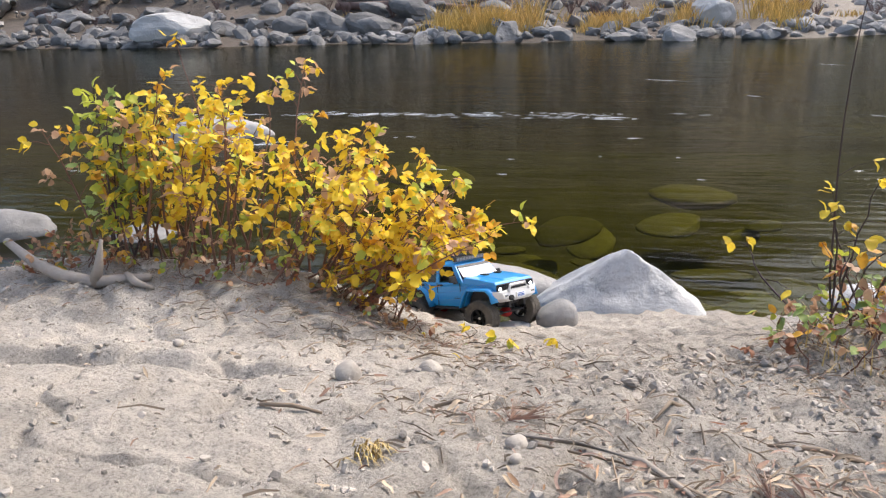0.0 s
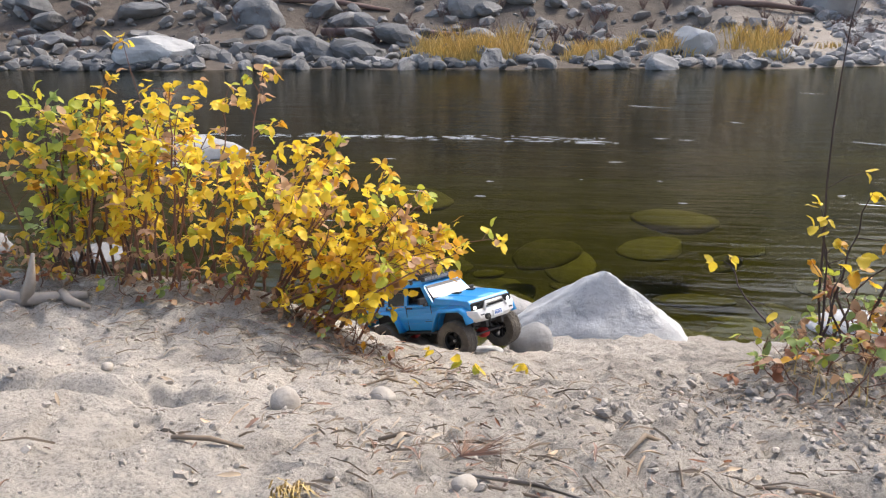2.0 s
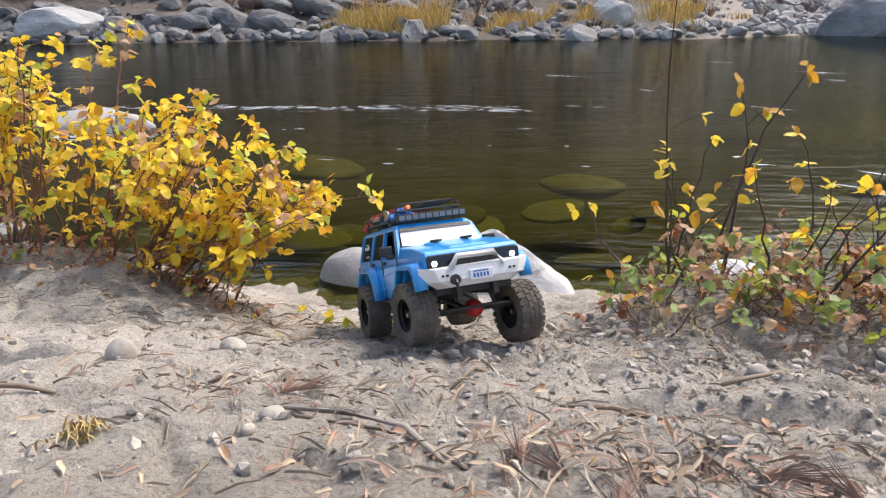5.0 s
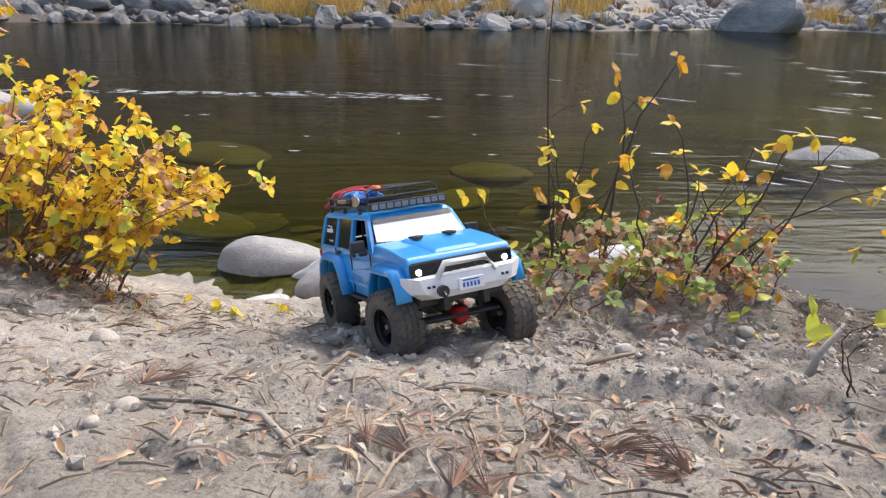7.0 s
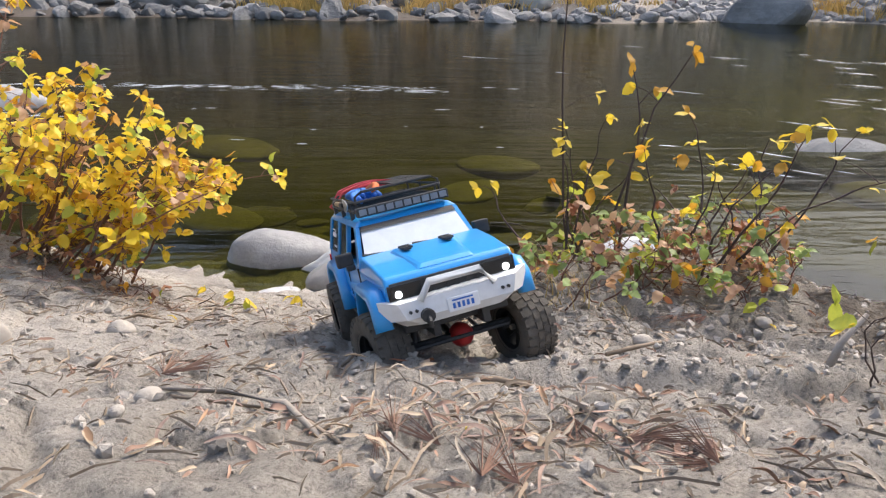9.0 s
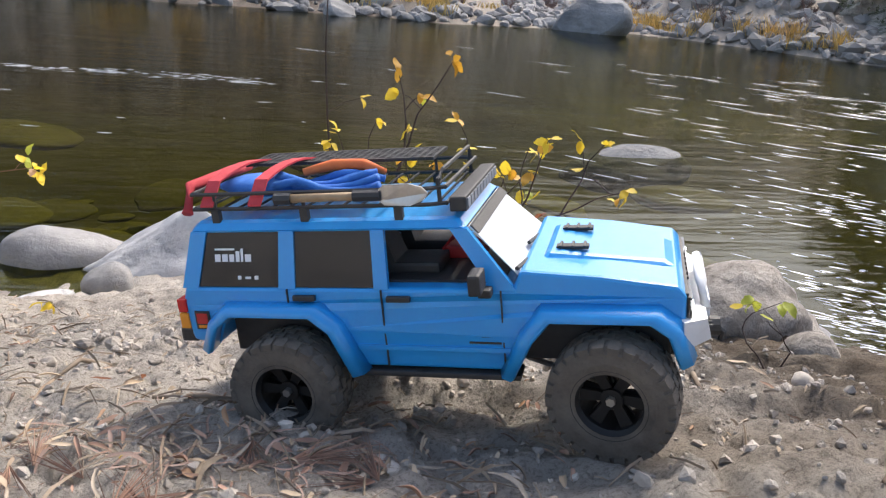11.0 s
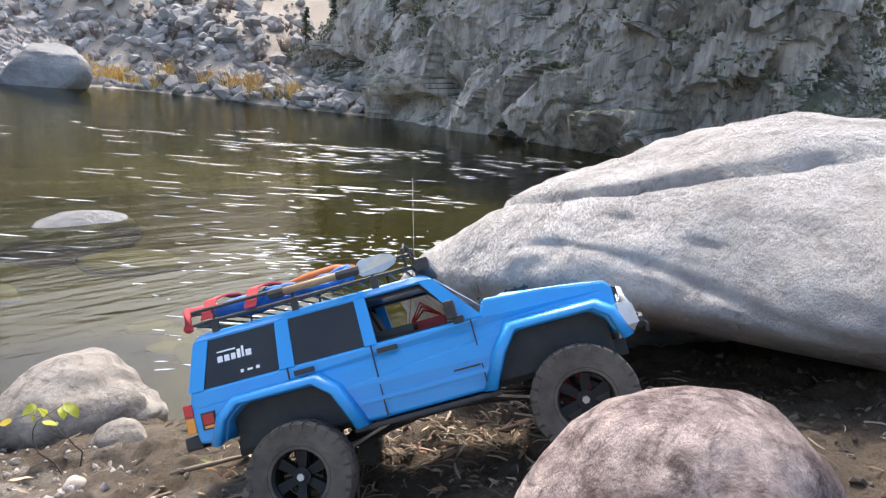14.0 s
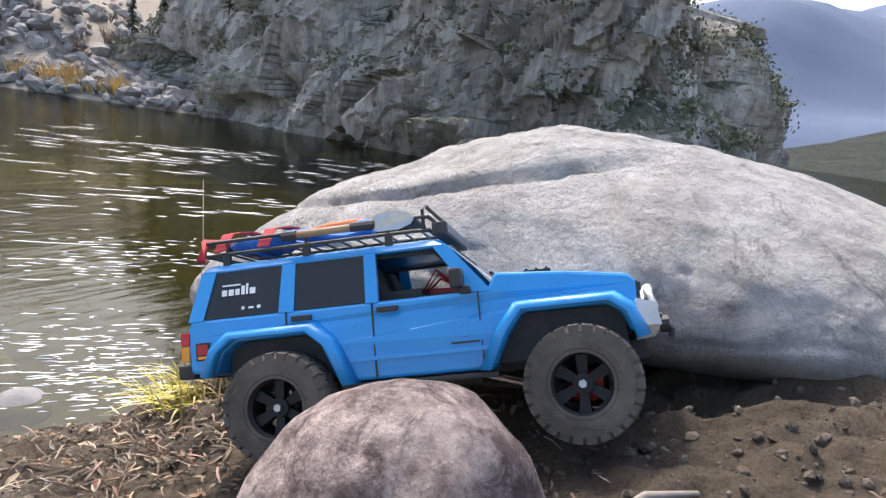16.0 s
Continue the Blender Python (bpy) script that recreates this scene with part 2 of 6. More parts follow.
def water_material():
    m = bpy.data.materials.new("river_water")
    m.use_nodes = True
    nt = m.node_tree
    nt.nodes.clear()
    out = nt.nodes.new("ShaderNodeOutputMaterial")
    mix = nt.nodes.new("ShaderNodeMixShader")
    clear = nt.nodes.new("ShaderNodeBsdfTransparent")
    clear.inputs[0].default_value = (0.42, 0.43, 0.18, 1)
    gloss = nt.nodes.new("ShaderNodeBsdfGlossy")
    gloss.inputs["Color"].default_value = (0.58, 0.575, 0.55, 1)
    gloss.inputs["Roughness"].default_value = 0.03
    fres = nt.nodes.new("ShaderNodeFresnel")
    fres.inputs["IOR"].default_value = 1.33
    coord = nt.nodes.new("ShaderNodeTexCoord")
    heights = []
    for size, stretch, detail, weight in ((1.1, (0.40, 2.0, 1), 4, 1.0), (7.0, (0.35, 1.9, 1), 5, 0.30)):
        mp = nt.nodes.new("ShaderNodeMapping")
        mp.inputs["Scale"].default_value = stretch
        nt.links.new(coord.outputs["Object"], mp.inputs["Vector"])
        n = nt.nodes.new("ShaderNodeTexNoise")
        n.inputs["Scale"].default_value, n.inputs["Detail"].default_value, n.inputs["Distortion"].default_value = size, detail, 0.6
        nt.links.new(mp.outputs[0], n.inputs["Vector"])
        w = nt.nodes.new("ShaderNodeMath")
        w.operation = "MULTIPLY"
        w.inputs[1].default_value = weight
        nt.links.new(n.outputs[0], w.inputs[0])
        heights.append(w.outputs[0])
    add = nt.nodes.new("ShaderNodeMath")
    nt.links.new(heights[0], add.inputs[0])
    nt.links.new(heights[1], add.inputs[1])
    bp = nt.nodes.new("ShaderNodeBump")
    bp.inputs["Strength"].default_value, bp.inputs["Distance"].default_value = 1.0, 0.013
    nt.links.new(add.outputs[0], bp.inputs["Height"])
    for node in (gloss, fres):
        nt.links.new(bp.outputs[0], node.inputs["Normal"])
    nt.links.new(fres.outputs[0], mix.inputs[0])
    nt.links.new(clear.outputs[0], mix.inputs[1])
    nt.links.new(gloss.outputs[0], mix.inputs[2])
    nt.links.new(mix.outputs[0], out.inputs[0])
    return m


M_WATER = water_material()

# ---- mesh helpers ----
def part(name, bm, mat, parent=None, label="", smooth=False):
    """Links a bmesh as one mesh object, under parent if there is one."""
    me = bpy.data.meshes.new(name)
    bmesh.ops.recalc_face_normals(bm, faces=bm.faces)
    bm.to_mesh(me)
    bm.free()
    return place(name, me, mat, parent, label, smooth)


def place(name, me, mat, parent=None, label="", smooth=False):
    if mat and not me.materials:
        me.materials.append(mat)
    if smooth:
        me.shade_smooth()
    ob = new(name, me)
    if parent:
        ob.parent = parent
    if label:
        ob["label"] = label
    return ob


def raw(verts, faces):
    me = bpy.data.meshes.new("mesh")
    me.from_pydata(verts, [], faces)
    me.update()
    return me


def smoothstep(a, b, x):
    t = min(1.0, max(0.0, (x - a) / (b - a)))
    return t * t * (3 - 2 * t)


def box(bm, x0, x1, y0, y1, z0, z1, bevel=0.0):
    v = [bm.verts.new(p) for p in ((x0, y0, z0), (x1, y0, z0), (x1, y1, z0), (x0, y1, z0), (x0, y0, z1), (x1, y0, z1), (x1, y1, z1), (x0, y1, z1))]
    fs = [bm.faces.new([v[i] for i in q]) for q in ((3, 2, 1, 0), (4, 5, 6, 7), (0, 1, 5, 4), (1, 2, 6, 5), (2, 3, 7, 6), (3, 0, 4, 7))]
    if bevel:
        bmesh.ops.bevel(bm, geom=list({e for f in fs for e in f.edges}), offset=bevel, segments=2, affect="EDGES", profile=0.6)
    return bm


def prism(bm, bottom, top):
    """A solid between two rings of corners."""
    a, b = [bm.verts.new(p) for p in bottom], [bm.verts.new(p) for p in top]
    n = len(a)
    bm.faces.new(a[::-1])
    bm.faces.new(b)
    for i in range(n):
        bm.faces.new((a[i], a[(i + 1) % n], b[(i + 1) % n], b[i]))
    return bm


def tube(bm, points, radii, sides=6):
    """A tapered round bar along points."""
    rings = []
    for i, p in enumerate(points):
        p = Vector(p)
        d = (Vector(points[min(i + 1, len(points) - 1)]) - Vector(points[max(i - 1, 0)])).normalized()
        u = d.orthogonal().normalized()
        w = d.cross(u)
        r = radii[i] if hasattr(radii, "__len__") else radii
        rings.append([bm.verts.new(p + r * (u * math.cos(a) + w * math.sin(a))) for a in (2 * math.pi * k / sides for k in range(sides))])
    for a, b in zip(rings, rings[1:]):
        for k in range(sides):
            bm.faces.new((a[k], a[(k + 1) % sides], b[(k + 1) % sides], b[k]))
    bm.faces.new(rings[0][::-1])
    bm.faces.new(rings[-1])
    return bm


def rock_bmesh(size, seed, rough=0.25, detail=3, sharp=0.0):
    """A stone: a sphere pushed about by noise and cut by flat facets."""
    bm = bmesh.new()
    bmesh.ops.create_icosphere(bm, subdivisions=detail, radius=1.0)
    rng = random.Random(seed)
    off = Vector((rng.uniform(-50, 50), rng.uniform(-50, 50), rng.uniform(-50, 50)))
    cuts = [(Vector((rng.gauss(0, 1), rng.gauss(0, 1), rng.gauss(0, 0.8))).normalized(), rng.uniform(0.55, 0.9)) for _ in range(9)]
    for v in bm.verts:
        p = v.co.copy()
        for n, d in cuts:
            over = p.dot(n) - d
            if over > 0:
                p -= n * over * (0.35 + 0.6 * sharp)
        f = 1 + rough * (noise.noise(p * 0.9 + off) + 0.45 * noise.noise(p * 2.3 + off) + 0.2 * noise.noise(p * 5.5 + off))
        v.co = Vector((p.x * size[0], p.y * size[1], p.z * size[2])) * f
    return bm


# ---- ground: beach, river bed and far bank in one sheet ----
WATER = -0.42


def far_shore(x):
    return 22.3 + 0.35 * math.sin(x * 0.7) + 0.25 * math.sin(x * 1.9 + 1) + 2.0 * smoothstep(5, 11, x) - 9 * smoothstep(12.5, 17, x)


def beach(x, y):
    z = 0.30 * (2.41 - y) if y > 0.3 else 0.633 + 0.07 * (0.3 - y)
    z += 0.17 * math.exp(-(((x + 0.62) / 0.62) ** 4) - ((y - 2.98) / 0.30) ** 2)
    z += 0.12 * math.exp(-(((x - 1.28) / 0.34) ** 4) - ((y - 2.75) / 0.24) ** 2)
    z -= 0.03 * math.exp(-(((x - 0.45) / 0.25) ** 2) - ((y - 2.9) / 0.35) ** 2)
    z -= 0.60 * smoothstep(1.78, 2.35, x) * smoothstep(1.95, 2.75, y)
    rut = y - 2.34 - 0.05 * x
    z += (0.012 * math.exp(-((rut - 0.045) / 0.022) ** 2) - 0.022 * math.exp(-(rut / 0.026) ** 2)) * smoothstep(0.12, -0.05, x)
    rut = y - 1.98 + 0.22 * (x - 1.3)
    z += (0.010 * math.exp(-((rut - 0.05) / 0.022) ** 2) - 0.018 * math.exp(-(rut / 0.03) ** 2)) * smoothstep(0.75, 0.95, x) * smoothstep(1.85, 1.6, x)
    z -= 0.025 * math.exp(-(((x - 1.9) / 0.25) ** 2) - ((y - 1.7) / 0.2) ** 2)
    for off in (0.0, 0.20):
        rut = x - 2.16 - off + 0.30 * (y - 1.0)
        z += (0.012 * math.exp(-((abs(rut) - 0.05) / 0.02) ** 2) - 0.016 * math.exp(-(rut / 0.035) ** 2)) * smoothstep(1.30, 1.05, y) * smoothstep(0.3, 0.6, y)
    z -= 0.065 * math.exp(-(((x - 0.30) / 0.30) ** 2) - ((y - 3.5) / 0.25) ** 2)
    z -= 1.4 * smoothstep(3.3, 5.5, x)
    return z


def height(x, y):
    z = beach(x, y) if y < 5 else -1.15 - 0.06 * min(y - 5, 12)
    if y < 5.2:
        p = Vector((x, y, 0.3))
        rut = abs(noise.noise(p * 5.2 + Vector((3, 9, 0))))
        z += 0.014 * noise.noise(p * 3.1) + 0.014 * noise.noise(p * 8.0) + 0.012 * noise.noise(p * 19.0) + 0.007 * noise.noise(p * 43.0) - 0.014 * smoothstep(0.10, 0.0, rut)
        if -1.6 < x < 3.0 and 0.5 < y < 3.7:
            wild = 0.35 + 0.65 * smoothstep(0.1, 0.9, x + 0.8 * noise.noise(p * 1.3))
            lump = noise.voronoi(p * 21.0 + Vector((0.3 * noise.noise(p * 9), 0, 0)))[0]
            z += wild * (0.016 * (0.34 - lump[0]) * smoothstep(-0.15, 0.25, noise.noise(p * 4.1)) + 0.009 * noise.noise(p * 30.0) + 0.004 * noise.noise(p * 75.0))
        z = max(z, -1.3)
    d = y - far_shore(x)
    if d > -4:
        p = Vector((x, y, 1.7))
        far = WATER + (0.16 * d if d < 5 else 0.8 + 0.42 * (d - 5)) + 0.22 * noise.noise(p * 0.45) * smoothstep(-1, 2, d) + 0.9 * noise.noise(p * 0.16) * smoothstep(4, 9, d)
        z = max(z, far)
    return z


def spread(lo, hi, fine0, fine1, step, grow=1.25):
    mid = list(np.arange(fine0, fine1 + 1e-6, step))
    out, s = [], step
    x = fine0
    while x > lo:
        s *= grow
        x -= s
        out.append(max(x, lo))
    res = out[::-1] + mid
    s, x = step, fine1
    while x < hi:
        s = min(s * grow, 1.2)
        x += s
        res.append(min(x, hi))
    return res


def build_ground():
    xs, ys = spread(-70, 60, -1.4, 2.7, 0.009), spread(-60, 62, 0.8, 3.5, 0.009)
    verts = [(x, y, height(x, y)) for y in ys for x in xs]
    w = len(xs)
    faces = [(j * w + i, j * w + i + 1, (j + 1) * w + i + 1, (j + 1) * w + i) for j in range(len(ys) - 1) for i in range(w - 1)]
    me = raw(verts, faces)
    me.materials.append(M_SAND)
    me.materials.append(M_BANK)
    me.materials.append(M_BED)
    far_row = next(j for j, y in enumerate(ys) if y > 12)
    me.polygons.foreach_set("material_index", [1 if k // (w - 1) >= far_row else (2 if verts[f[0]][2] < -0.50 else 0) for k, f in enumerate(faces)])
    ob = place("ground", me, None, smooth=True)
    tagged(ob, "pale trampled river sand sloping down to the water", "ground", kind="structure")


build_ground()
water = place("water", raw([(-70, -8, WATER), (60, -8, WATER), (60, 34, WATER), (-70, 34, WATER)], [(0, 1, 2, 3)]), M_WATER)
tagged(water, "dark green clear river with small ripples", "water", kind="structure")


def stone(name, at, size, mat, label, seed, rough=0.25, detail=3, sharp=0.0, turn=0.0, category="rock", group="", smooth=True):
    ob = part(name, rock_bmesh(size, seed, rough, detail, sharp), mat, smooth=smooth)
    ob.matrix_basis = pose(*at, 0, 0, turn)
    return tagged(ob, label, category, group)


# ---- cliff across the river ----
PLATEAU = []


def facets(p, size, tilt, step):
    """Broken rock: every cell of the rock stands out by its own amount and leans its own way."""
    q = p / size
    c = noise.voronoi(q)[1][0]
    a, b, d = noise.noise(c * 7.3), noise.noise(c * 5.1 + Vector((9, 2, 4))), noise.noise(c * 6.7 + Vector((1, 8, 3)))
    o = q - c
    return size * (step * a + tilt * (o.x * b + o.y * d + o.z * (a + b)))


def build_cliff():
    line = [(17.5, 24), (16.6, 18.5), (15.6, 14), (15.1, 10), (15.4, 7), (16.4, 4.2), (18.6, 2.7), (24, 3.2), (34, 6)]
    pts = []
    for (x0, y0), (x1, y1) in zip(line, line[1:]):
        n = int(math.hypot(x1 - x0, y1 - y0) / 0.075)
        pts += [(x0 + (x1 - x0) * k / n, y0 + (y1 - y0) * k / n) for k in range(n)]
    rows, back = 110, 14
    verts = []
    for i, (x, y) in enumerate(pts):
        top = 2.7 + 4.4 * smoothstep(1.9, 6.5, y) + 0.5 * noise.noise(Vector((x * 0.7, y * 0.7, 3)))
        a, b = pts[max(i - 12, 0)], pts[min(i + 12, len(pts) - 1)]
        n = Vector((b[1] - a[1], -(b[0] - a[0]), 0)).normalized() * -1
        for j in range(rows + back + 1):
            over = max(0, j - rows)
            z = WATER - 0.5 + min(j, rows) / rows * (top + 0.5) + 0.22 * over * smoothstep(2, 6, y)
            p = Vector((x, y, z))
            lean = Vector((p.x + 0.35 * p.z, p.y + 0.45 * p.z, p.z * 0.50))
            crag = 1.5 * noise.noise(p * 0.33) + facets(lean, 2.6, 1.1, 0.6) + facets(lean + Vector((5, 0, 2)), 0.95, 1.0, 0.55) + facets(lean * 1.1, 0.34, 0.7, 0.4) + 0.06 * noise.noise(p * 6)
            crag *= smoothstep(-0.3, 0.8, z - WATER) * 0.75 + 0.25
            c = p + n * (0.42 * max(min(z, top) - WATER, 0) + 0.7 * over + crag)
            verts.append((c.x, c.y, z + 0.22 * noise.noise(p * 1.6)))
            if over in (2, 5, 9) and i % 16 == 0 and y > 5:
                PLATEAU.append(verts[-1])
    w = rows + back + 1
    faces = [(i * w + j, (i + 1) * w + j, (i + 1) * w + j + 1, i * w + j + 1) for i in range(len(pts) - 1) for j in range(w - 1)]
    ob = place("cliff", raw(verts, faces), M_CLIFF)
    tagged(ob, "craggy grey rock cliff rising from the river", "cliff", kind="structure")


build_cliff()


def hill(name, centre, size, seed, mat, label):
    verts, faces, n = [], [], 48
    for j in range(n + 1):
        for i in range(n + 1):
            u, v = i / n * 2 - 1, j / n * 2 - 1
            r = max(0.0, 1 - u * u) * max(0.0, 1 - v * v)
            p = Vector((u * 2 + seed, v * 2, 0))
            z = size[2] * r * (0.8 + 0.35 * noise.noise(p) + 0.12 * noise.noise(p * 3) + 0.06 * noise.noise(p * 9))
            verts.append((centre[0] + u * size[0], centre[1] + v * size[1], centre[2] + z))
    faces = [(j * (n + 1) + i, j * (n + 1) + i + 1, (j + 1) * (n + 1) + i + 1, (j + 1) * (n + 1) + i) for j in range(n) for i in range(n)]
    tagged(place(name, raw(verts, faces), mat, smooth=True), label, "hill", kind="structure")


hill("backdrop_1", (420, 10, -6), (170, 330, 88), 3.0, M_HAZE, "mountain far down the valley, tinted blue for haze")
hill("backdrop_4", (-14, 82, 0), (75, 34, 40), 5.0, M_HILL, "dark wooded mountainside above the far bank")
hill("backdrop_2", (120, -30, -3), (50, 50, 15), 7.0, M_HILL, "dark wooded hillside down the river")
# unseen slope added behind the camera; kept low to let in ambient light
hill("backdrop_3", (-10, -75, -1), (120, 40, 12), 11.0, M_HILL, "added dark wooded slope, unseen behind the camera")

# ---- rocks on the beach ----
def big_boulder():
    """A long whaleback boulder: a ledge with a crease along its back, an overhanging flank, an undercut foot."""
    bm = bmesh.new()
    bmesh.ops.create_icosphere(bm, subdivisions=7, radius=1.0)
    for v in bm.verts:
        p = v.co.copy()
        q = Vector((math.copysign(abs(p.x) ** 0.85, p.x), math.copysign(abs(p.y) ** 0.8, p.y), math.copysign(abs(p.z) ** 1.035, p.z)))
        s = Vector((q.x * 0.556, q.y * (0.80 if q.y < 0 else 0.856), q.z * 0.412))
        north, south, up, near = max(q.y, 0), max(-q.y, 0), max(q.z, 0), max(-q.x, 0)
        if q.z > 0:
            s.z *= 1 - 0.565 * north ** 1.5 + 0.10 * south ** 2 * (1 - south)
        s.z -= 0.11 * north ** 2
        s.x -= 0.206 * up * near
        # crease under the ledge of the back, slanting up away from the tip
        line = 0.77 + 0.19 * smoothstep(0.22, -0.30, q.y) + 0.010 * math.sin(q.y * 11)
        gap = (p.z - line) * 0.4
        along = smoothstep(-0.35, -0.05, q.y) * smoothstep(0.80, 0.6, q.y) * smoothstep(0.3, 0.0, q.x)
        s += Vector((0.011, 0, -0.015)) * math.exp(-(gap / 0.0042) ** 2) * along
        s += Vector((-0.004, 0, 0.005)) * math.exp(-((gap - 0.016) / 0.012) ** 2) * along
        # a second broken crack lower on the flank
        crack = (p.z - 0.52 - 0.05 * math.sin(q.y * 7) - 0.03 * noise.noise(p * 9)) * 0.4
        s.x += 0.008 * math.exp(-(crack / 0.0045) ** 2) * near * smoothstep(0.45, 0.2, q.y) * smoothstep(-0.9, -0.6, q.y)
        brow = 0.46 + 0.10 * smoothstep(0.2, -0.6, q.y)
        low = smoothstep(brow, brow - 0.50, p.z) * (0.15 + 0.85 * smoothstep(0.60, 0.05, q.y))
        s.x += 0.50 * low * near
        n = noise.noise(s * 2.3 + Vector((4, 1, 8))) * 0.030 + noise.noise(s * 6) * 0.012 + noise.noise(s * 15) * 0.008 + noise.noise(s * 40) * 0.004
        pit = noise.voronoi(s * 26)[0][0]
        n -= 0.006 * smoothstep(0.22, 0.05, pit)
        v.co = s + s.normalized() * n
    return bm


boulder = part("boulder", big_boulder(), M_BOULDER, smooth=True)
boulder.matrix_basis = pose(2.681, 1.461, 0.242, 0, 0, -2.6)
tagged(boulder, "huge rounded pale granite boulder with a creased back", "boulder")


def peaked_rock():
    bm = rock_bmesh((0.40, 0.20, 0.30), 33, 0.20, 6, 0.5)
    for v in bm.verts:
        if v.co.z > 0:
            u = min(1, v.co.z / 0.27)
            k = 1 - 0.66 * u ** 1.25
            v.co.x = v.co.x * k + 0.07 * u
            v.co.y *= k
    return bm


white = part("white_rock", peaked_rock(), M_WHITE_ROCK, smooth=True)
white.matrix_basis = pose(0.67, 3.82, -0.47, 0, 0, -6)
tagged(white, "pale pointed granite rock at the water's edge", "rock")
stone("foreground_rock", (1.738, 1.298, 0.272), (0.152, 0.136, 0.19), M_PINK_ROCK, "rounded speckled pinkish granite rock half buried in sand", 5, 0.15, 5, 0.0, 30)
# ---- model off-road truck ----
M_BLUE = material("blue_paint", (0.014, 0.27, 0.66), 0.32, var=(0.02, 0.32, 0.72), scale=40, amount=1.2, bump=0.0004, bump_scale=300, Coat_Weight=0.5)
M_BLACK = material("black_plastic", (0.016, 0.016, 0.017), 0.55, var=(0.05, 0.047, 0.043), scale=90, amount=0.8, bump=0.0006, bump_scale=300)
M_RUBBER = material("dusty_rubber", (0.045, 0.040, 0.034), 0.97, var=(0.19, 0.162, 0.13), scale=38, amount=0.7, bump=0.003, bump_scale=110)
M_RIM = material("black_rim", (0.003, 0.003, 0.0035), 0.6, var=(0.008, 0.0075, 0.007), scale=120, amount=0.7)
M_STEEL = material("bare_steel", (0.55, 0.55, 0.54), 0.35, metal=0.9, var=(0.40, 0.39, 0.37), scale=120, amount=0.7)
M_WHITE = material("white_bumper_paint", (0.74, 0.74, 0.73), 0.45, var=(0.60, 0.58, 0.55), scale=60, amount=0.6)
# besides dust, the sky's white reflection is put into the screen's colour
M_SCREEN = material("dusty_sky_white_screen", (0.80, 0.82, 0.84), 0.22, var=(0.66, 0.68, 0.70), scale=50, amount=0.6, Alpha=0.86)
M_TINT = material("tinted_glass", (0.012, 0.013, 0.014), 0.12, var=(0.03, 0.03, 0.03), scale=60, amount=0.6, Alpha=0.93)
M_RED = material("red_plastic", (0.55, 0.03, 0.025), 0.5, var=(0.42, 0.02, 0.02), scale=90, amount=0.7)
M_STRAP = material("red_webbing", (0.62, 0.06, 0.07), 0.8, var=(0.48, 0.04, 0.05), scale=200, amount=0.6, bump=0.0005, bump_scale=700)
M_BLUE_BAG = material("blue_nylon", (0.02, 0.10, 0.42), 0.7, var=(0.05, 0.22, 0.60), scale=60, amount=0.7, bump=0.002, bump_scale=90)
M_ORANGE = material("orange_cord", (0.80, 0.20, 0.04), 0.7, var=(0.62, 0.12, 0.03), scale=90, amount=0.7)
M_WOOD = material("pale_wood", (0.42, 0.30, 0.17), 0.6, var=(0.25, 0.16, 0.08), scale=70, amount=0.7)
M_AMBER = material("amber_lens", (0.80, 0.30, 0.03), 0.25)
M_REDLENS = material("red_lens", (0.55, 0.02, 0.02), 0.25)
M_PRINT = material("white_print", (0.80, 0.80, 0.80), 0.5)
M_GREYPANEL = material("grey_panel", (0.26, 0.27, 0.29), 0.5, var=(0.17, 0.17, 0.18), scale=60, amount=0.7)
M_HEADLIGHT = glow("lit_headlight", (0.95, 0.97, 1.0), 6.0)
M_LENS = material("clear_lens", (0.55, 0.57, 0.60), 0.15)

WHEEL_R, WHEEL_W, BASE, TRACK = 0.0585, 0.047, 0.1565, 0.099


def tyre_mesh():
    """Knobbly tyre: a rounded carcass with rows of chunky lugs."""
    bm = bmesh.new()
    prof = [(0.030, -0.0215), (0.040, -0.0235), (0.050, -0.0232), (0.0564, -0.0185), (0.0572, 0.0), (0.0564, 0.0185), (0.050, 0.0232), (0.040, 0.0235), (0.030, 0.0215)]
    n = 40
    rings = [[bm.verts.new((r * math.cos(2 * math.pi * k / n), w, r * math.sin(2 * math.pi * k / n))) for r, w in prof] for k in range(n)]
    for k in range(n):
        a, b = rings[k], rings[(k + 1) % n]
        for i in range(len(prof) - 1):
            bm.faces.new((a[i], b[i], b[i + 1], a[i + 1]))
    for k in range(26):
        for row, (w0, w1) in enumerate(((-0.0235, -0.0105), (-0.0085, 0.0005), (0.0015, 0.0095), (0.0115, 0.0235))):
            a0 = 2 * math.pi * (k + (0.5 if row % 2 else 0)) / 26
            a1 = a0 + 2 * math.pi / 26 * 0.72
            low = [(0.053 if row in (1, 2) else 0.0505)] * 2
            pts = []
            for r in (low[0], WHEEL_R):
                for a, w in ((a0, w0), (a1, w0), (a1, w1), (a0, w1)):
                    rr = r - (0.0022 if abs(w) > 0.02 and r == WHEEL_R else 0)
                    pts.append((rr * math.cos(a), w, rr * math.sin(a)))
            prism(bm, pts[:4], pts[4:])
    bmesh.ops.recalc_face_normals(bm, faces=bm.faces)
    me = bpy.data.meshes.new("tyre")
    bm.to_mesh(me)
    bm.free()
    return me


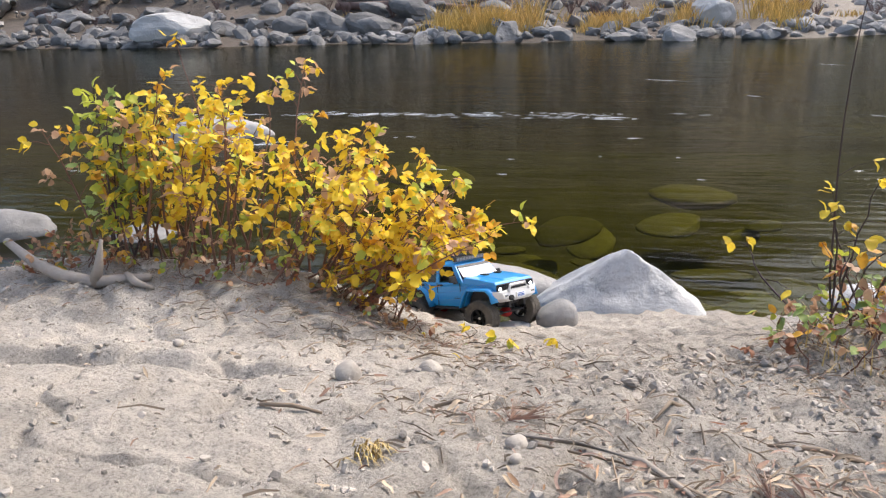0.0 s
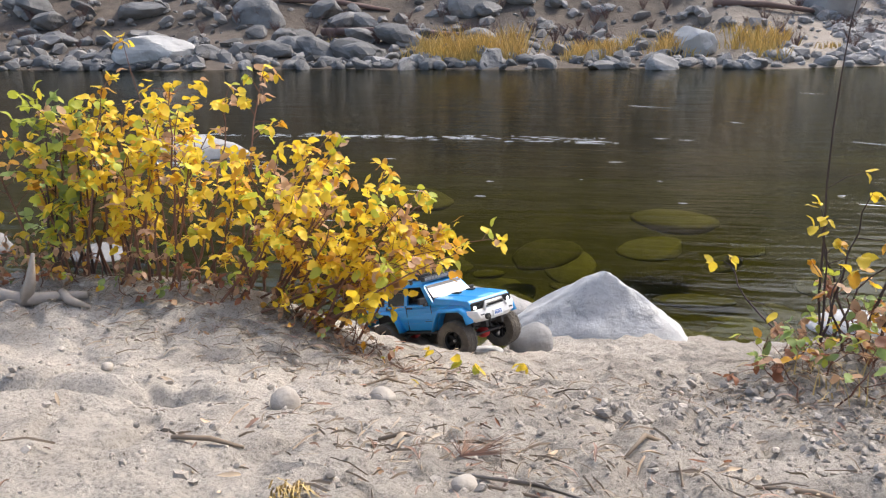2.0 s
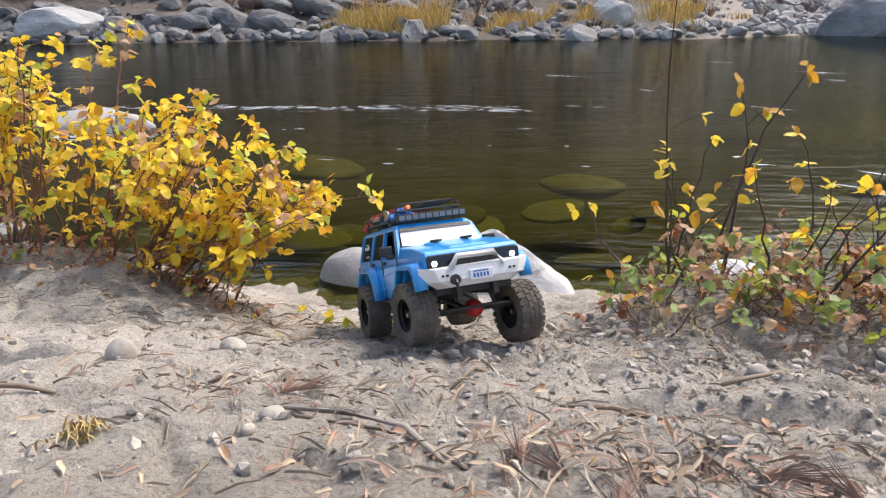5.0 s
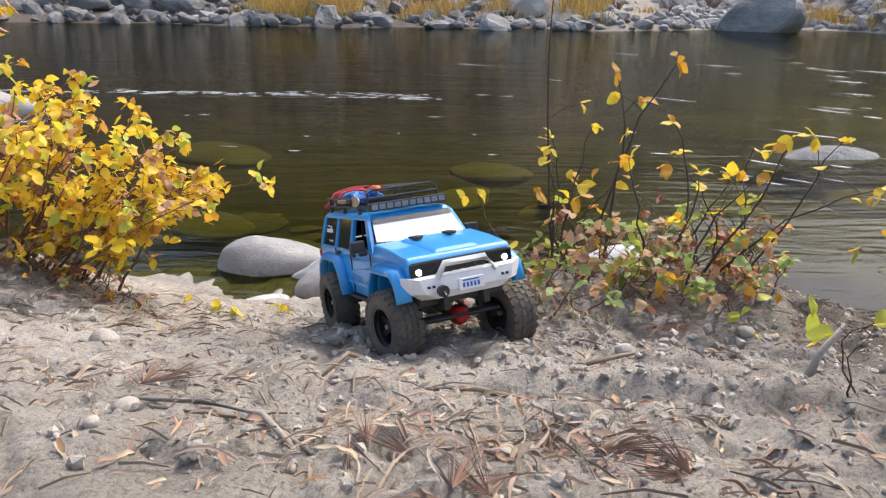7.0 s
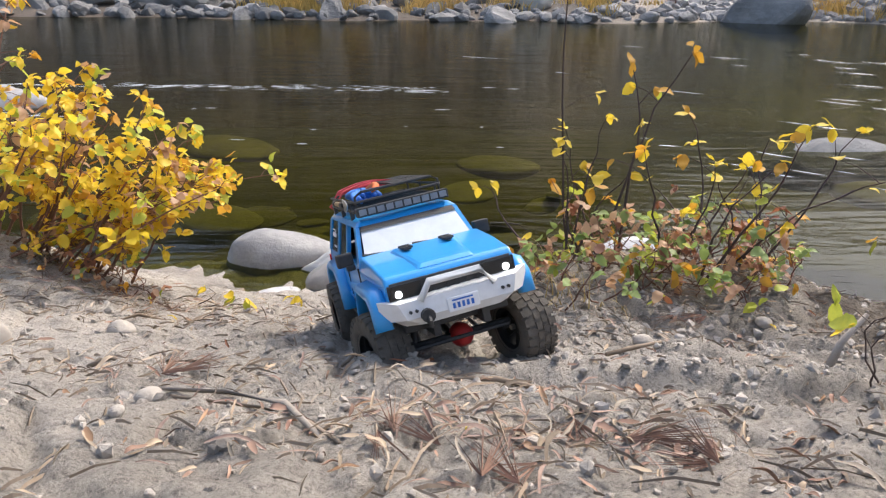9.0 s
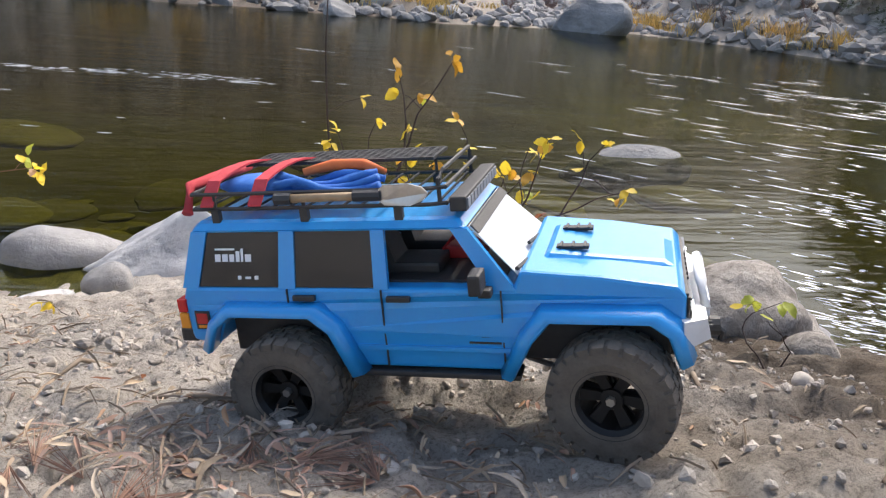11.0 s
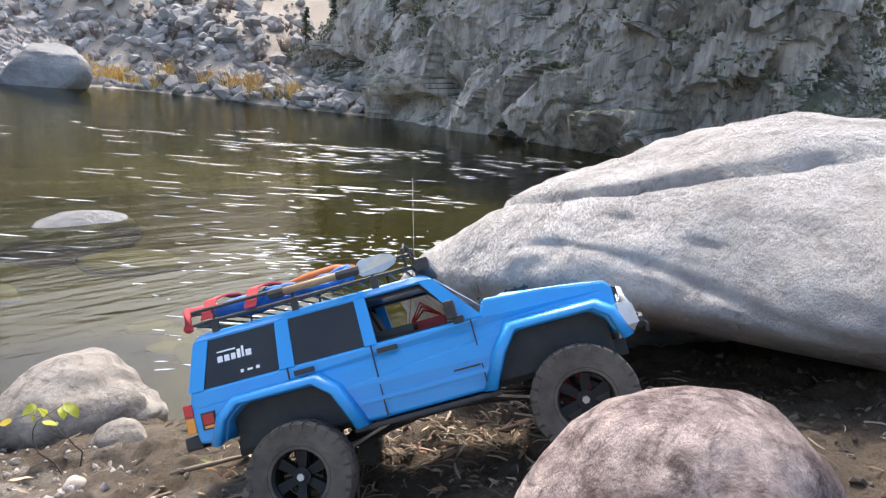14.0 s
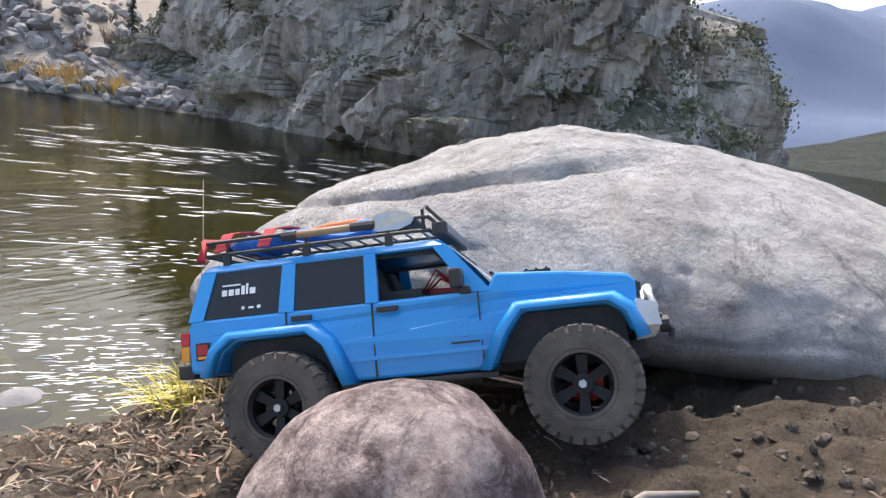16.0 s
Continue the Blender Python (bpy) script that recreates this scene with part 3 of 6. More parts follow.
def rim_mesh():
    bm = bmesh.new()
    n = 32
    prof = [(0.030, -0.020), (0.034, -0.0225), (0.034, -0.019), (0.028, -0.014), (0.028, 0.020), (0.034, 0.0225), (0.034, 0.0195)]
    rings = [[bm.verts.new((r * math.cos(2 * math.pi * k / n), w, r * math.sin(2 * math.pi * k / n))) for r, w in prof] for k in range(n)]
    for k in range(n):
        a, b = rings[k], rings[(k + 1) % n]
        for i in range(len(prof) - 1):
            bm.faces.new((a[i], b[i], b[i + 1], a[i + 1]))
    for k in range(6):
        a = 2 * math.pi * k / 6
        c, s = math.cos(a), math.sin(a)
        for side in (-1, 1):
            lo = [(0.006 * c - 0.004 * s, side * 0.006, 0.006 * s + 0.004 * c), (0.006 * c + 0.004 * s, side * 0.006, 0.006 * s - 0.004 * c), (0.030 * c + 0.006 * s, side * 0.009, 0.030 * s - 0.006 * c), (0.030 * c - 0.006 * s, side * 0.009, 0.030 * s + 0.006 * c)]
            prism(bm, lo, [(x, y - side * 0.004, z) for x, y, z in lo])
    tube(bm, [(0, -0.010, 0), (0, 0.010, 0)], 0.010, 12)
    bmesh.ops.recalc_face_normals(bm, faces=bm.faces)
    me = bpy.data.meshes.new("rim")
    bm.to_mesh(me)
    bm.free()
    return me


def build_truck():
    truck = new("model_truck")
    tagged(truck, "bright blue toy off-road wagon with a loaded roof rack", "toy truck")
    wheels = {}
    tm, rm = tyre_mesh(), rim_mesh()
    hub = bmesh.new()
    tube(hub, [(0, -0.0155, 0), (0, 0.0155, 0)], 0.0042, 6)
    hm = bpy.data.meshes.new("wheel_nut")
    hub.to_mesh(hm)
    hub.free()
    for key, x, y in (("fr", BASE, -TRACK), ("fl", BASE, TRACK), ("rr", -BASE, -TRACK), ("rl", -BASE, TRACK)):
        w = new("wheel")
        w.parent = truck
        place("tyre", tm, M_RUBBER, w, "chunky dusty black tyre")
        place("rim", rm, M_RIM, w, "black spoked rim")
        place("wheel_nut", hm, M_STEEL, w, "steel wheel nut")
        w.location = (x, y, WHEEL_R)
        wheels[key] = (w, x, y)
    # lower body: a side profile with both arches, drawn out across the car
    side = [(-0.262, 0.112), (-0.234, 0.107), (-0.224, 0.130), (-0.207, 0.142), (-0.125, 0.142), (-0.107, 0.126), (-0.090, 0.088), (0.070, 0.088), (0.088, 0.122), (0.104, 0.142), (0.188, 0.142), (0.202, 0.131), (0.209, 0.112), (0.217, 0.113), (0.219, 0.162), (0.212, 0.171), (0.150, 0.180), (0.078, 0.186), (0.070, 0.169), (-0.262, 0.169), (-0.267, 0.150)]
    def width(x, z):
        return 0.094 - 0.004 * smoothstep(0.15, 0.19, z) - 0.005 * smoothstep(0.1, 0.22, x) - 0.003 * smoothstep(0.11, 0.085, z)
    bm = bmesh.new()
    a = [bm.verts.new((x, -width(x, z), z)) for x, z in side]
    b = [bm.verts.new((x, width(x, z), z)) for x, z in side]
    n = len(side)
    bm.faces.new(a)
    bm.faces.new(b[::-1])
    for i in range(n):
        bm.faces.new((a[i], a[(i + 1) % n], b[(i + 1) % n], b[i]))
    body = part("body", bm, M_BLUE, truck, "glossy blue body shell")
    bev = body.modifiers.new("edge", "BEVEL")
    bev.width, bev.segments, bev.limit_method, bev.angle_limit = 0.0035, 2, "ANGLE", radians(25)
    # greenhouse
    def pillar(name, x0, x1, t0, t1, sgn):
        bm = bmesh.new()
        yb, yt, th = 0.0925 * sgn, 0.0795 * sgn, 0.006 * sgn
        prism(bm, [(x0, yb, 0.168), (x1, yb, 0.168), (x1, yb - th, 0.168), (x0, yb - th, 0.168)], [(t0, yt, 0.2225), (t1, yt, 0.2225), (t1, yt - th, 0.2225), (t0, yt - th, 0.2225)])
        part(name, bm, M_BLUE, truck)
    def side_pane(x0, x1, t0, t1, sgn, mat, label):
        bm = bmesh.new()
        y0, y1, th = 0.0905 * sgn, 0.0775 * sgn, 0.0012 * sgn
        prism(bm, [(x0, y0, 0.169), (x1, y0, 0.169), (x1, y0 - th, 0.169), (x0, y0 - th, 0.169)], [(t0, y1, 0.222), (t1, y1, 0.222), (t1, y1 - th, 0.222), (t0, y1 - th, 0.222)])
        return part("window", bm, mat, truck, label)
    quarter = None
    for sgn in (-1, 1):
        pillar("pillar", -0.264, -0.2465, -0.252, -0.2345, sgn)
        pillar("pillar", -0.1585, -0.141, -0.156, -0.1405, sgn)
        pillar("pillar", -0.0605, -0.0465, -0.0625, -0.0495, sgn)
        pillar("pillar", 0.052, 0.074, 0.014, 0.030, sgn)
        q = side_pane(-0.2465, -0.1585, -0.2345, -0.156, sgn, M_TINT, "dark tinted side window")
        quarter = q if sgn == -1 else quarter
        side_pane(-0.141, -0.0605, -0.1405, -0.0625, sgn, M_TINT, "dark tinted side window")
    for x0, x1 in ((-0.226, -0.092), (0.074, 0.206)):
        bm = bmesh.new()
        box(bm, x0, x1, -0.072, 0.072, 0.092, 0.1425, 0.002)
        part("wheel_well", bm, M_BLACK, truck, "black inner wheel well")
    # roof
    bm = bmesh.new()
    prism(bm, [(-0.254, -0.081, 0.2215), (0.031, -0.081, 0.2215), (0.031, 0.081, 0.2215), (-0.254, 0.081, 0.2215)], [(-0.247, -0.071, 0.2315), (0.020, -0.071, 0.2315), (0.020, 0.071, 0.2315), (-0.247, 0.071, 0.2315)])
    part("roof", bm, M_BLUE, truck).modifiers.new("edge", "BEVEL").width = 0.003
    # windscreen and rear glass
    bm = bmesh.new()
    prism(bm, [(0.078, -0.083, 0.1755), (0.080, -0.083, 0.1745), (0.080, 0.083, 0.1745), (0.078, 0.083, 0.1755)], [(0.030, -0.072, 0.2225), (0.032, -0.072, 0.2225), (0.032, 0.072, 0.2225), (0.030, 0.072, 0.2225)])
    part("windscreen", bm, M_SCREEN, truck, "dusty windscreen, pale with painted sky reflection")
    bm = bmesh.new()
    prism(bm, [(-0.265, -0.082, 0.172), (-0.263, -0.082, 0.172), (-0.263, 0.082, 0.172), (-0.265, 0.082, 0.172)], [(-0.252, -0.071, 0.2215), (-0.250, -0.071, 0.2215), (-0.250, 0.071, 0.2215), (-0.252, 0.071, 0.2215)])
    part("rear_window", bm, M_TINT, truck, "dark rear window")
    bm = bmesh.new()
    prism(bm, [(0.0385, -0.0745, 0.2165), (0.0405, -0.0745, 0.2165), (0.0405, 0.0745, 0.2165), (0.0385, 0.0745, 0.2165)], [(0.0315, -0.072, 0.2232), (0.0338, -0.072, 0.2232), (0.0338, 0.072, 0.2232), (0.0315, 0.072, 0.2232)])
    part("screen_banner", bm, M_BLACK, truck, "black band along the top of the windscreen")
    for s0 in (-0.03, 0.045):
        bm = bmesh.new()
        tube(bm, [(0.086, s0 + 0.020, 0.181), (0.082, s0, 0.1815), (0.0745, s0 - 0.055, 0.1865)], 0.0021, 5)
        box(bm, 0.078, 0.088, s0 + 0.014, s0 + 0.024, 0.177, 0.182)
        part("wiper", bm, M_BLACK, truck, "black windscreen wiper")
    # hood bulge, vents
    bm = bmesh.new()
    prism(bm, [(0.092, -0.052, 0.183), (0.212, -0.040, 0.1705), (0.212, 0.040, 0.1705), (0.092, 0.052, 0.183)], [(0.098, -0.044, 0.1895), (0.202, -0.034, 0.1765), (0.202, 0.034, 0.1765), (0.098, 0.044, 0.1895)])
    part("hood_bulge", bm, M_BLUE, truck).modifiers.new("edge", "BEVEL").width = 0.0025
    for y in (-0.03, 0.03):
        bm = bmesh.new()
        box(bm, 0.104, 0.134, y - 0.005, y + 0.005, 0.1875, 0.1905)
        for k in range(3):
            tube(bm, [(0.108 + k * 0.011, y - 0.008, 0.1905), (0.108 + k * 0.011, y + 0.008, 0.1905)], 0.0018, 5)
        part("hood_vent", bm, M_BLACK, truck, "black hood vent")
    # flares
    for x0, pts in ((-1, [(-0.236, 0.106), (-0.226, 0.132), (-0.208, 0.146), (-0.124, 0.146), (-0.105, 0.130), (-0.086, 0.086)]), (1, [(0.068, 0.088), (0.086, 0.125), (0.103, 0.146), (0.189, 0.146), (0.205, 0.134), (0.214, 0.106)])):
        for sgn in (-1, 1):
            bm = bmesh.new()
            cx = sum(p[0] for p in pts) / 6
            rows = []
            for x, z in pts:
                k = Vector((x - cx, 0, z - 0.09)).normalized()
                rows.append([(x, 0.086 * sgn, z), (x + k.x * 0.014, 0.090 * sgn, z + k.z * 0.012), (x + k.x * 0.010, 0.106 * sgn, z + k.z * 0.007), (x + k.x * 0.001, 0.111 * sgn, z - 0.001), (x - k.x * 0.002, 0.108 * sgn, z - k.z * 0.003)])
            vs = [[bm.verts.new(p) for p in r] for r in rows]
            for r, q in zip(vs, vs[1:]):
                for i in range(5):
                    bm.faces.new((r[i], r[(i + 1) % 5], q[(i + 1) % 5], q[i]))
            bm.faces.new(vs[0])
            bm.faces.new(vs[-1][::-1])
            part("fender_flare", bm, M_BLUE, truck, "wide blue wheel-arch flare", True)
    # doors' shut lines, sill step, handles, mirrors, badges
    for sgn in (-1, 1):
        for x, z0, z1 in ((-0.1495, 0.145, 0.168), (-0.0535, 0.09, 0.168), (0.060, 0.09, 0.168)):
            bm = bmesh.new()
            y = 0.0945 * sgn
            box(bm, x - 0.0007, x + 0.0007, min(y, y - 0.002 * sgn), max(y, y - 0.002 * sgn), z0, z1)
            part("shut_line", bm, M_BLACK, truck, "dark door gap")
        bm = bmesh.new()
        y = 0.0955 * sgn
        box(bm, -0.082, 0.066, min(y, y - 0.004 * sgn), max(y, y - 0.004 * sgn), 0.108, 0.1125)
        part("side_moulding", bm, M_BLUE, truck, "raised blue door moulding")
        bm = bmesh.new()
        box(bm, -0.092, 0.074, 0.070 * sgn if sgn > 0 else -0.096, 0.096 if sgn > 0 else -0.070, 0.080, 0.086, 0.002)
        part("rock_slider", bm, M_BLACK, truck, "black sill bar")
        for x in (-0.133, -0.038):
            bm = bmesh.new()
            y = 0.0975 * sgn
            box(bm, x - 0.010, x + 0.013, min(y, y - 0.005 * sgn), max(y, y - 0.005 * sgn), 0.157, 0.1625, 0.001)
            part("door_handle", bm, M_BLACK, truck, "black door handle")
        bm = bmesh.new()
        y0, y1 = sorted((0.095 * sgn, 0.120 * sgn))
        box(bm, 0.036, 0.048, y0, y1, 0.172, 0.192, 0.003)
        box(bm, 0.042, 0.054, y0 - (0 if sgn > 0 else -0.012), y1 - (0.012 if sgn > 0 else 0), 0.166, 0.174, 0.002)
        part("mirror", bm, M_BLACK, truck, "black door mirror")
        bm = bmesh.new()
        y = 0.0950 * sgn
        for x0, x1, z0, z1 in ((0.028, 0.058, 0.1165, 0.1185), (0.040, 0.056, 0.123, 0.1255)):
            box(bm, x0, x1, min(y, y - 0.002 * sgn), max(y, y - 0.002 * sgn), z0, z1)
        part("badge", bm, M_BLACK, truck, "small dark door badge")
    # stickers on the near side window and wing
    def on_pane(x, z, sgn=-1):
        return Vector((x, sgn * (0.0910 - 0.013 * (z - 0.169) / 0.053), z))
    bm = bmesh.new()
    for x0, x1, z0, z1 in ((-0.2265, -0.2205, 0.1935, 0.2005), (-0.2185, -0.2125, 0.1935, 0.2005), (-0.2105, -0.2055, 0.1935, 0.2005), (-0.2035, -0.1995, 0.1935, 0.2035), (-0.1980, -0.1955, 0.1935, 0.2060), (-0.1935, -0.1870, 0.1935, 0.2005), (-0.2265, -0.2050, 0.2045, 0.2062), (-0.2020, -0.1985, 0.1765, 0.1800), (-0.1940, -0.1880, 0.1770, 0.1792), (-0.1840, -0.1800, 0.1765, 0.1800)):
        prism(bm, [on_pane(x0, z0), on_pane(x1, z0), on_pane(x1, z1), on_pane(x0, z1)], [on_pane(x, z) - Vector((0, 0.0006, 0)) for x, z in ((x0, z0), (x1, z0), (x1, z1), (x0, z1))])
    part("window_print", bm, M_PRINT, truck, "white printed bars on the window")
    bm = bmesh.new()
    box(bm, -0.2545, -0.2385, -0.0956, -0.093, 0.125, 0.144)
    st = part("sticker", bm, M_BLACK, truck, "square red and yellow sticker")
    bm = bmesh.new()
    box(bm, -0.2525, -0.2405, -0.0962, -0.0955, 0.131, 0.142)
    part("sticker_field", bm, M_RED, st, "red field")
    bm = bmesh.new()
    box(bm, -0.2520, -0.2410, -0.0962, -0.0955, 0.1265, 0.1295)
    part("sticker_bar", bm, M_AMBER, st, "yellow bar")
    # front: grille, headlights, bumper, winch, plate
    bm = bmesh.new()
    box(bm, 0.214, 0.2205, -0.082, 0.082, 0.139, 0.163, 0.001)
    for k in range(6):
        y = -0.034 + k * 0.0136
        box(bm, 0.2195, 0.2225, y - 0.002, y + 0.002, 0.141, 0.161)
    part("grille", bm, M_BLACK, truck, "black slotted grille")
    for y in (-0.064, 0.064):
        bm = bmesh.new()
        box(bm, 0.2185, 0.2232, y - 0.022, y + 0.022, 0.141, 0.161, 0.0015)
        hl = part("headlight", bm, M_TINT, truck, "dark smoked headlight")
        bm = bmesh.new()
        yb = y * 1.14
        tube(bm, [(0.2225, yb, 0.1485), (0.2245, yb, 0.1485)], 0.0046, 12)
        part("bulb", bm, M_HEADLIGHT, hl, "lit white lamp")
    bm = bmesh.new()
    prism(bm, [(0.216, -0.100, 0.117), (0.240, -0.072, 0.117), (0.240, 0.072, 0.117), (0.216, 0.100, 0.117), (0.214, 0.090, 0.113), (0.214, -0.090, 0.113)], [(0.216, -0.102, 0.144), (0.236, -0.080, 0.139), (0.236, 0.080, 0.139), (0.216, 0.102, 0.144), (0.214, 0.090, 0.142), (0.214, -0.090, 0.142)])
    bumper = part("front_bumper", bm, M_WHITE, truck, "white steel front bumper")
    bm = bmesh.new()
    prism(bm, [(0.214, -0.070, 0.104), (0.234, -0.052, 0.106), (0.234, 0.052, 0.106), (0.214, 0.070, 0.104)], [(0.214, -0.090, 0.1175), (0.239, -0.073, 0.1175), (0.239, 0.073, 0.1175), (0.214, 0.090, 0.1175)])
    part("bumper_apron", bm, M_WHITE, bumper)
    bm = bmesh.new()
    tube(bm, [(0.236, -0.050, 0.136), (0.233, -0.034, 0.157), (0.233, 0.034, 0.157), (0.236, 0.050, 0.136)], 0.0052, 8)
    part("bumper_hoop", bm, M_WHITE, bumper, "white tube hoop", True)
    for y in (-0.066, -0.058, 0.058, 0.066):
        bm = bmesh.new()
        tube(bm, [(0.236, y, 0.126), (0.2415, y, 0.126)], 0.0022, 8)
        part("bolt", bm, M_BLACK, bumper)
    bm = bmesh.new()
    box(bm, 0.238, 0.2425, -0.018, 0.024, 0.113, 0.131, 0.001)
    plate = part("number_plate", bm, M_PRINT, truck, "white number plate with dark bars")
    bm = bmesh.new()
    for k in range(5):
        box(bm, 0.2422, 0.2430, -0.012 + k * 0.0062, -0.0085 + k * 0.0062, 0.117, 0.124)
    box(bm, 0.2422, 0.2430, -0.012, 0.016, 0.1265, 0.1285)
    part("plate_bars", bm, M_BLUE_BAG, plate, "dark blue bars")
    bm = bmesh.new()
    tube(bm, [(0.240, -0.046, 0.118), (0.249, -0.046, 0.118)], 0.009, 10)
    tube(bm, [(0.246, -0.046, 0.118), (0.252, -0.046, 0.112), (0.250, -0.046, 0.104)], 0.003, 6)
    part("winch_hook", bm, M_BLACK, truck, "black winch fairlead and hook")
    # rear: bumper, tail lamps, panel
    bm = bmesh.new()
    box(bm, -0.282, -0.262, -0.086, 0.086, 0.106, 0.122, 0.003)
    part("rear_bumper", bm, M_BLACK, truck, "black rear bumper")
    bm = bmesh.new()
    box(bm, -0.2715, -0.266, -0.068, 0.068, 0.124, 0.168, 0.002)
    part("tailgate", bm, M_GREYPANEL, truck, "grey tailgate panel")
    for sgn in (-1, 1):
        for z0, z1, mat, label in ((0.1425, 0.1565, M_REDLENS, "red tail lamp"), (0.125, 0.1415, M_AMBER, "amber tail lamp")):
            bm = bmesh.new()
            y0, y1 = sorted((0.072 * sgn, 0.0955 * sgn))
            box(bm, -0.2725, -0.2625, y0, y1, z0, z1, 0.0012)
            part("tail_lamp", bm, mat, truck, label)
    # interior seen through the open front window
    bm = bmesh.new()
    box(bm, -0.24, 0.06, -0.075, 0.075, 0.150, 0.1715)
    part("interior_floor", bm, M_BLACK, truck, "black interior tray")
    for y in (-0.035, 0.035):
        bm = bmesh.new()
        box(bm, -0.055, -0.005, y - 0.022, y + 0.022, 0.171, 0.182, 0.003)
        prism(bm, [(-0.060, y - 0.022, 0.172), (-0.046, y - 0.022, 0.172), (-0.046, y + 0.022, 0.172), (-0.060, y + 0.022, 0.172)], [(-0.070, y - 0.018, 0.212), (-0.060, y - 0.018, 0.212), (-0.060, y + 0.018, 0.212), (-0.070, y + 0.018, 0.212)])
        part("seat", bm, M_BLACK, truck, "black bucket seat")
    bm = bmesh.new()
    box(bm, -0.012, 0.030, -0.012, 0.016, 0.171, 0.184, 0.002)
    for k in range(3):
        tube(bm, [(-0.01, -0.02 + k * 0.012, 0.184), (0.006, -0.028 + k * 0.014, 0.204 - k * 0.004), (0.026, -0.02 + k * 0.01, 0.185)], 0.0014, 5)
    part("wiring", bm, M_RED, truck, "red wires inside the cab")
    bm = bmesh.new()
    for y in (-0.062, 0.062):
        tube(bm, [(-0.07, y, 0.170), (-0.066, y * 0.96, 0.2195), (0.012, y * 0.96, 0.2195), (0.05, y, 0.176)], 0.0022, 6)
    part("roll_cage", bm, M_BLACK, truck, "black roll cage")
    # chassis
    bm = bmesh.new()
    for y in (-0.034, 0.034):
        box(bm, -0.24, 0.225, y - 0.005, y + 0.005, 0.084, 0.104, 0.001)
    box(bm, -0.06, 0.05, -0.04, 0.04, 0.074, 0.087, 0.003)
    part("chassis_rail", bm, M_BLACK, truck, "black ladder chassis")
    for x in (-BASE, BASE):
        bm = bmesh.new()
        tube(bm, [(x, -0.085, WHEEL_R), (x, 0.085, WHEEL_R)], 0.0062, 10)
        axle = part("axle", bm, M_BLACK, truck, "black axle tube")
        bm = bmesh.new()
        tube(bm, [(x - 0.020, 0.012, WHEEL_R), (x - 0.006, 0.012, WHEEL_R), (x + 0.008, 0.012, WHEEL_R), (x + 0.020, 0.012, WHEEL_R)], [0.010, 0.0165, 0.0165, 0.010], 14)
        part("axle_housing", bm, M_RED, axle, "red axle differential housing", True)
        for y in (-0.055, 0.055):
            bm = bmesh.new()
            tube(bm, [(x, y, WHEEL_R + 0.006), (x - 0.01 * math.copysign(1, x), y * 0.85, 0.098)], 0.0045, 8)
            tube(bm, [(x - 0.008 * math.copysign(1, x), y * 0.88, 0.092), (x - 0.014 * math.copysign(1, x), y * 0.8, 0.132)], 0.0075, 10)
            part("shock_absorber", bm, M_BLACK, truck, "black coil shock")
            bm = bmesh.new()
            tube(bm, [(x - 0.01 * math.copysign(1, x), y * 0.8, WHEEL_R - 0.005), (x - 0.105 * math.copysign(1, x), y * 0.6, 0.082)], 0.0032, 6)
            part("link_rod", bm, M_STEEL, truck, "steel suspension link")
    bm = bmesh.new()
    tube(bm, [(BASE + 0.026, -0.075, WHEEL_R + 0.004), (BASE + 0.026, 0.075, WHEEL_R + 0.004)], 0.0028, 6)
    part("tie_rod", bm, M_BLACK, truck, "black steering rod")
    bm = bmesh.new()
    tube(bm, [(-BASE + 0.02, 0, 0.06), (0, 0, 0.08), (BASE - 0.02, 0, 0.06)], 0.005, 8)
    part("drive_shaft", bm, M_BLACK, truck, "black drive shaft")
    # roof rack
    rack = new("roof_rack")
    rack.parent = truck
    rack["label"] = "black wire roof rack with cargo"
    for y in (-0.070, 0.070):
        for z in (0.243, 0.258):
            bm = bmesh.new()
            tube(bm, [(-0.250, y, z), (-0.005, y, z), (0.010, y * 0.92, z)], 0.0022, 6)
            part("rail", bm, M_BLACK, rack)
        for x in (-0.225, -0.130, -0.035):
            bm = bmesh.new()
            box(bm, x - 0.004, x + 0.004, y - 0.003, y + 0.003, 0.229, 0.2425)
            tube(bm, [(x, y, 0.242), (x, y, 0.259)], 0.0018, 5)
            part("rack_foot", bm, M_BLACK, rack)
    for x in (-0.250, 0.010):
        bm = bmesh.new()
        tube(bm, [(x, -0.066, 0.243), (x, 0.066, 0.243)], 0.0022, 6)
        tube(bm, [(x, -0.066, 0.258), (x, 0.066, 0.258)], 0.0022, 6)
        part("end_bar", bm, M_BLACK, rack)
    for k in range(14):
        bm = bmesh.new()
        x = -0.24 + k * 0.0185
        tube(bm, [(x, -0.068, 0.2425), (x, 0.068, 0.2425)], 0.0013, 4)
        part("slat", bm, M_BLACK, rack)
    bm = bmesh.new()
    tube(bm, [(0.004, 0.066, 0.243), (0.004, 0.066, 0.266), (0.006, 0.055, 0.272), (0.006, -0.055, 0.272), (0.004, -0.066, 0.266), (0.004, -0.066, 0.243)], 0.0022, 6)
    part("front_hoop", bm, M_BLACK, rack)
    # perforated recovery board: bars both ways leave real holes
    bm = bmesh.new()
    for k in range(9):
        y = 0.006 + k * 0.0066
        box(bm, -0.225, -0.020, y - 0.0015, y + 0.0015, 0.2615, 0.2645)
    for k in range(25):
        x = -0.225 + k * 0.00855
        box(bm, x - 0.0015, x + 0.0015, 0.004, 0.061, 0.2612, 0.2642)
    part("recovery_board", bm, M_BLACK, rack, "perforated black recovery board").matrix_basis = pose(0, 0, 0.008, 0, 0, 0)
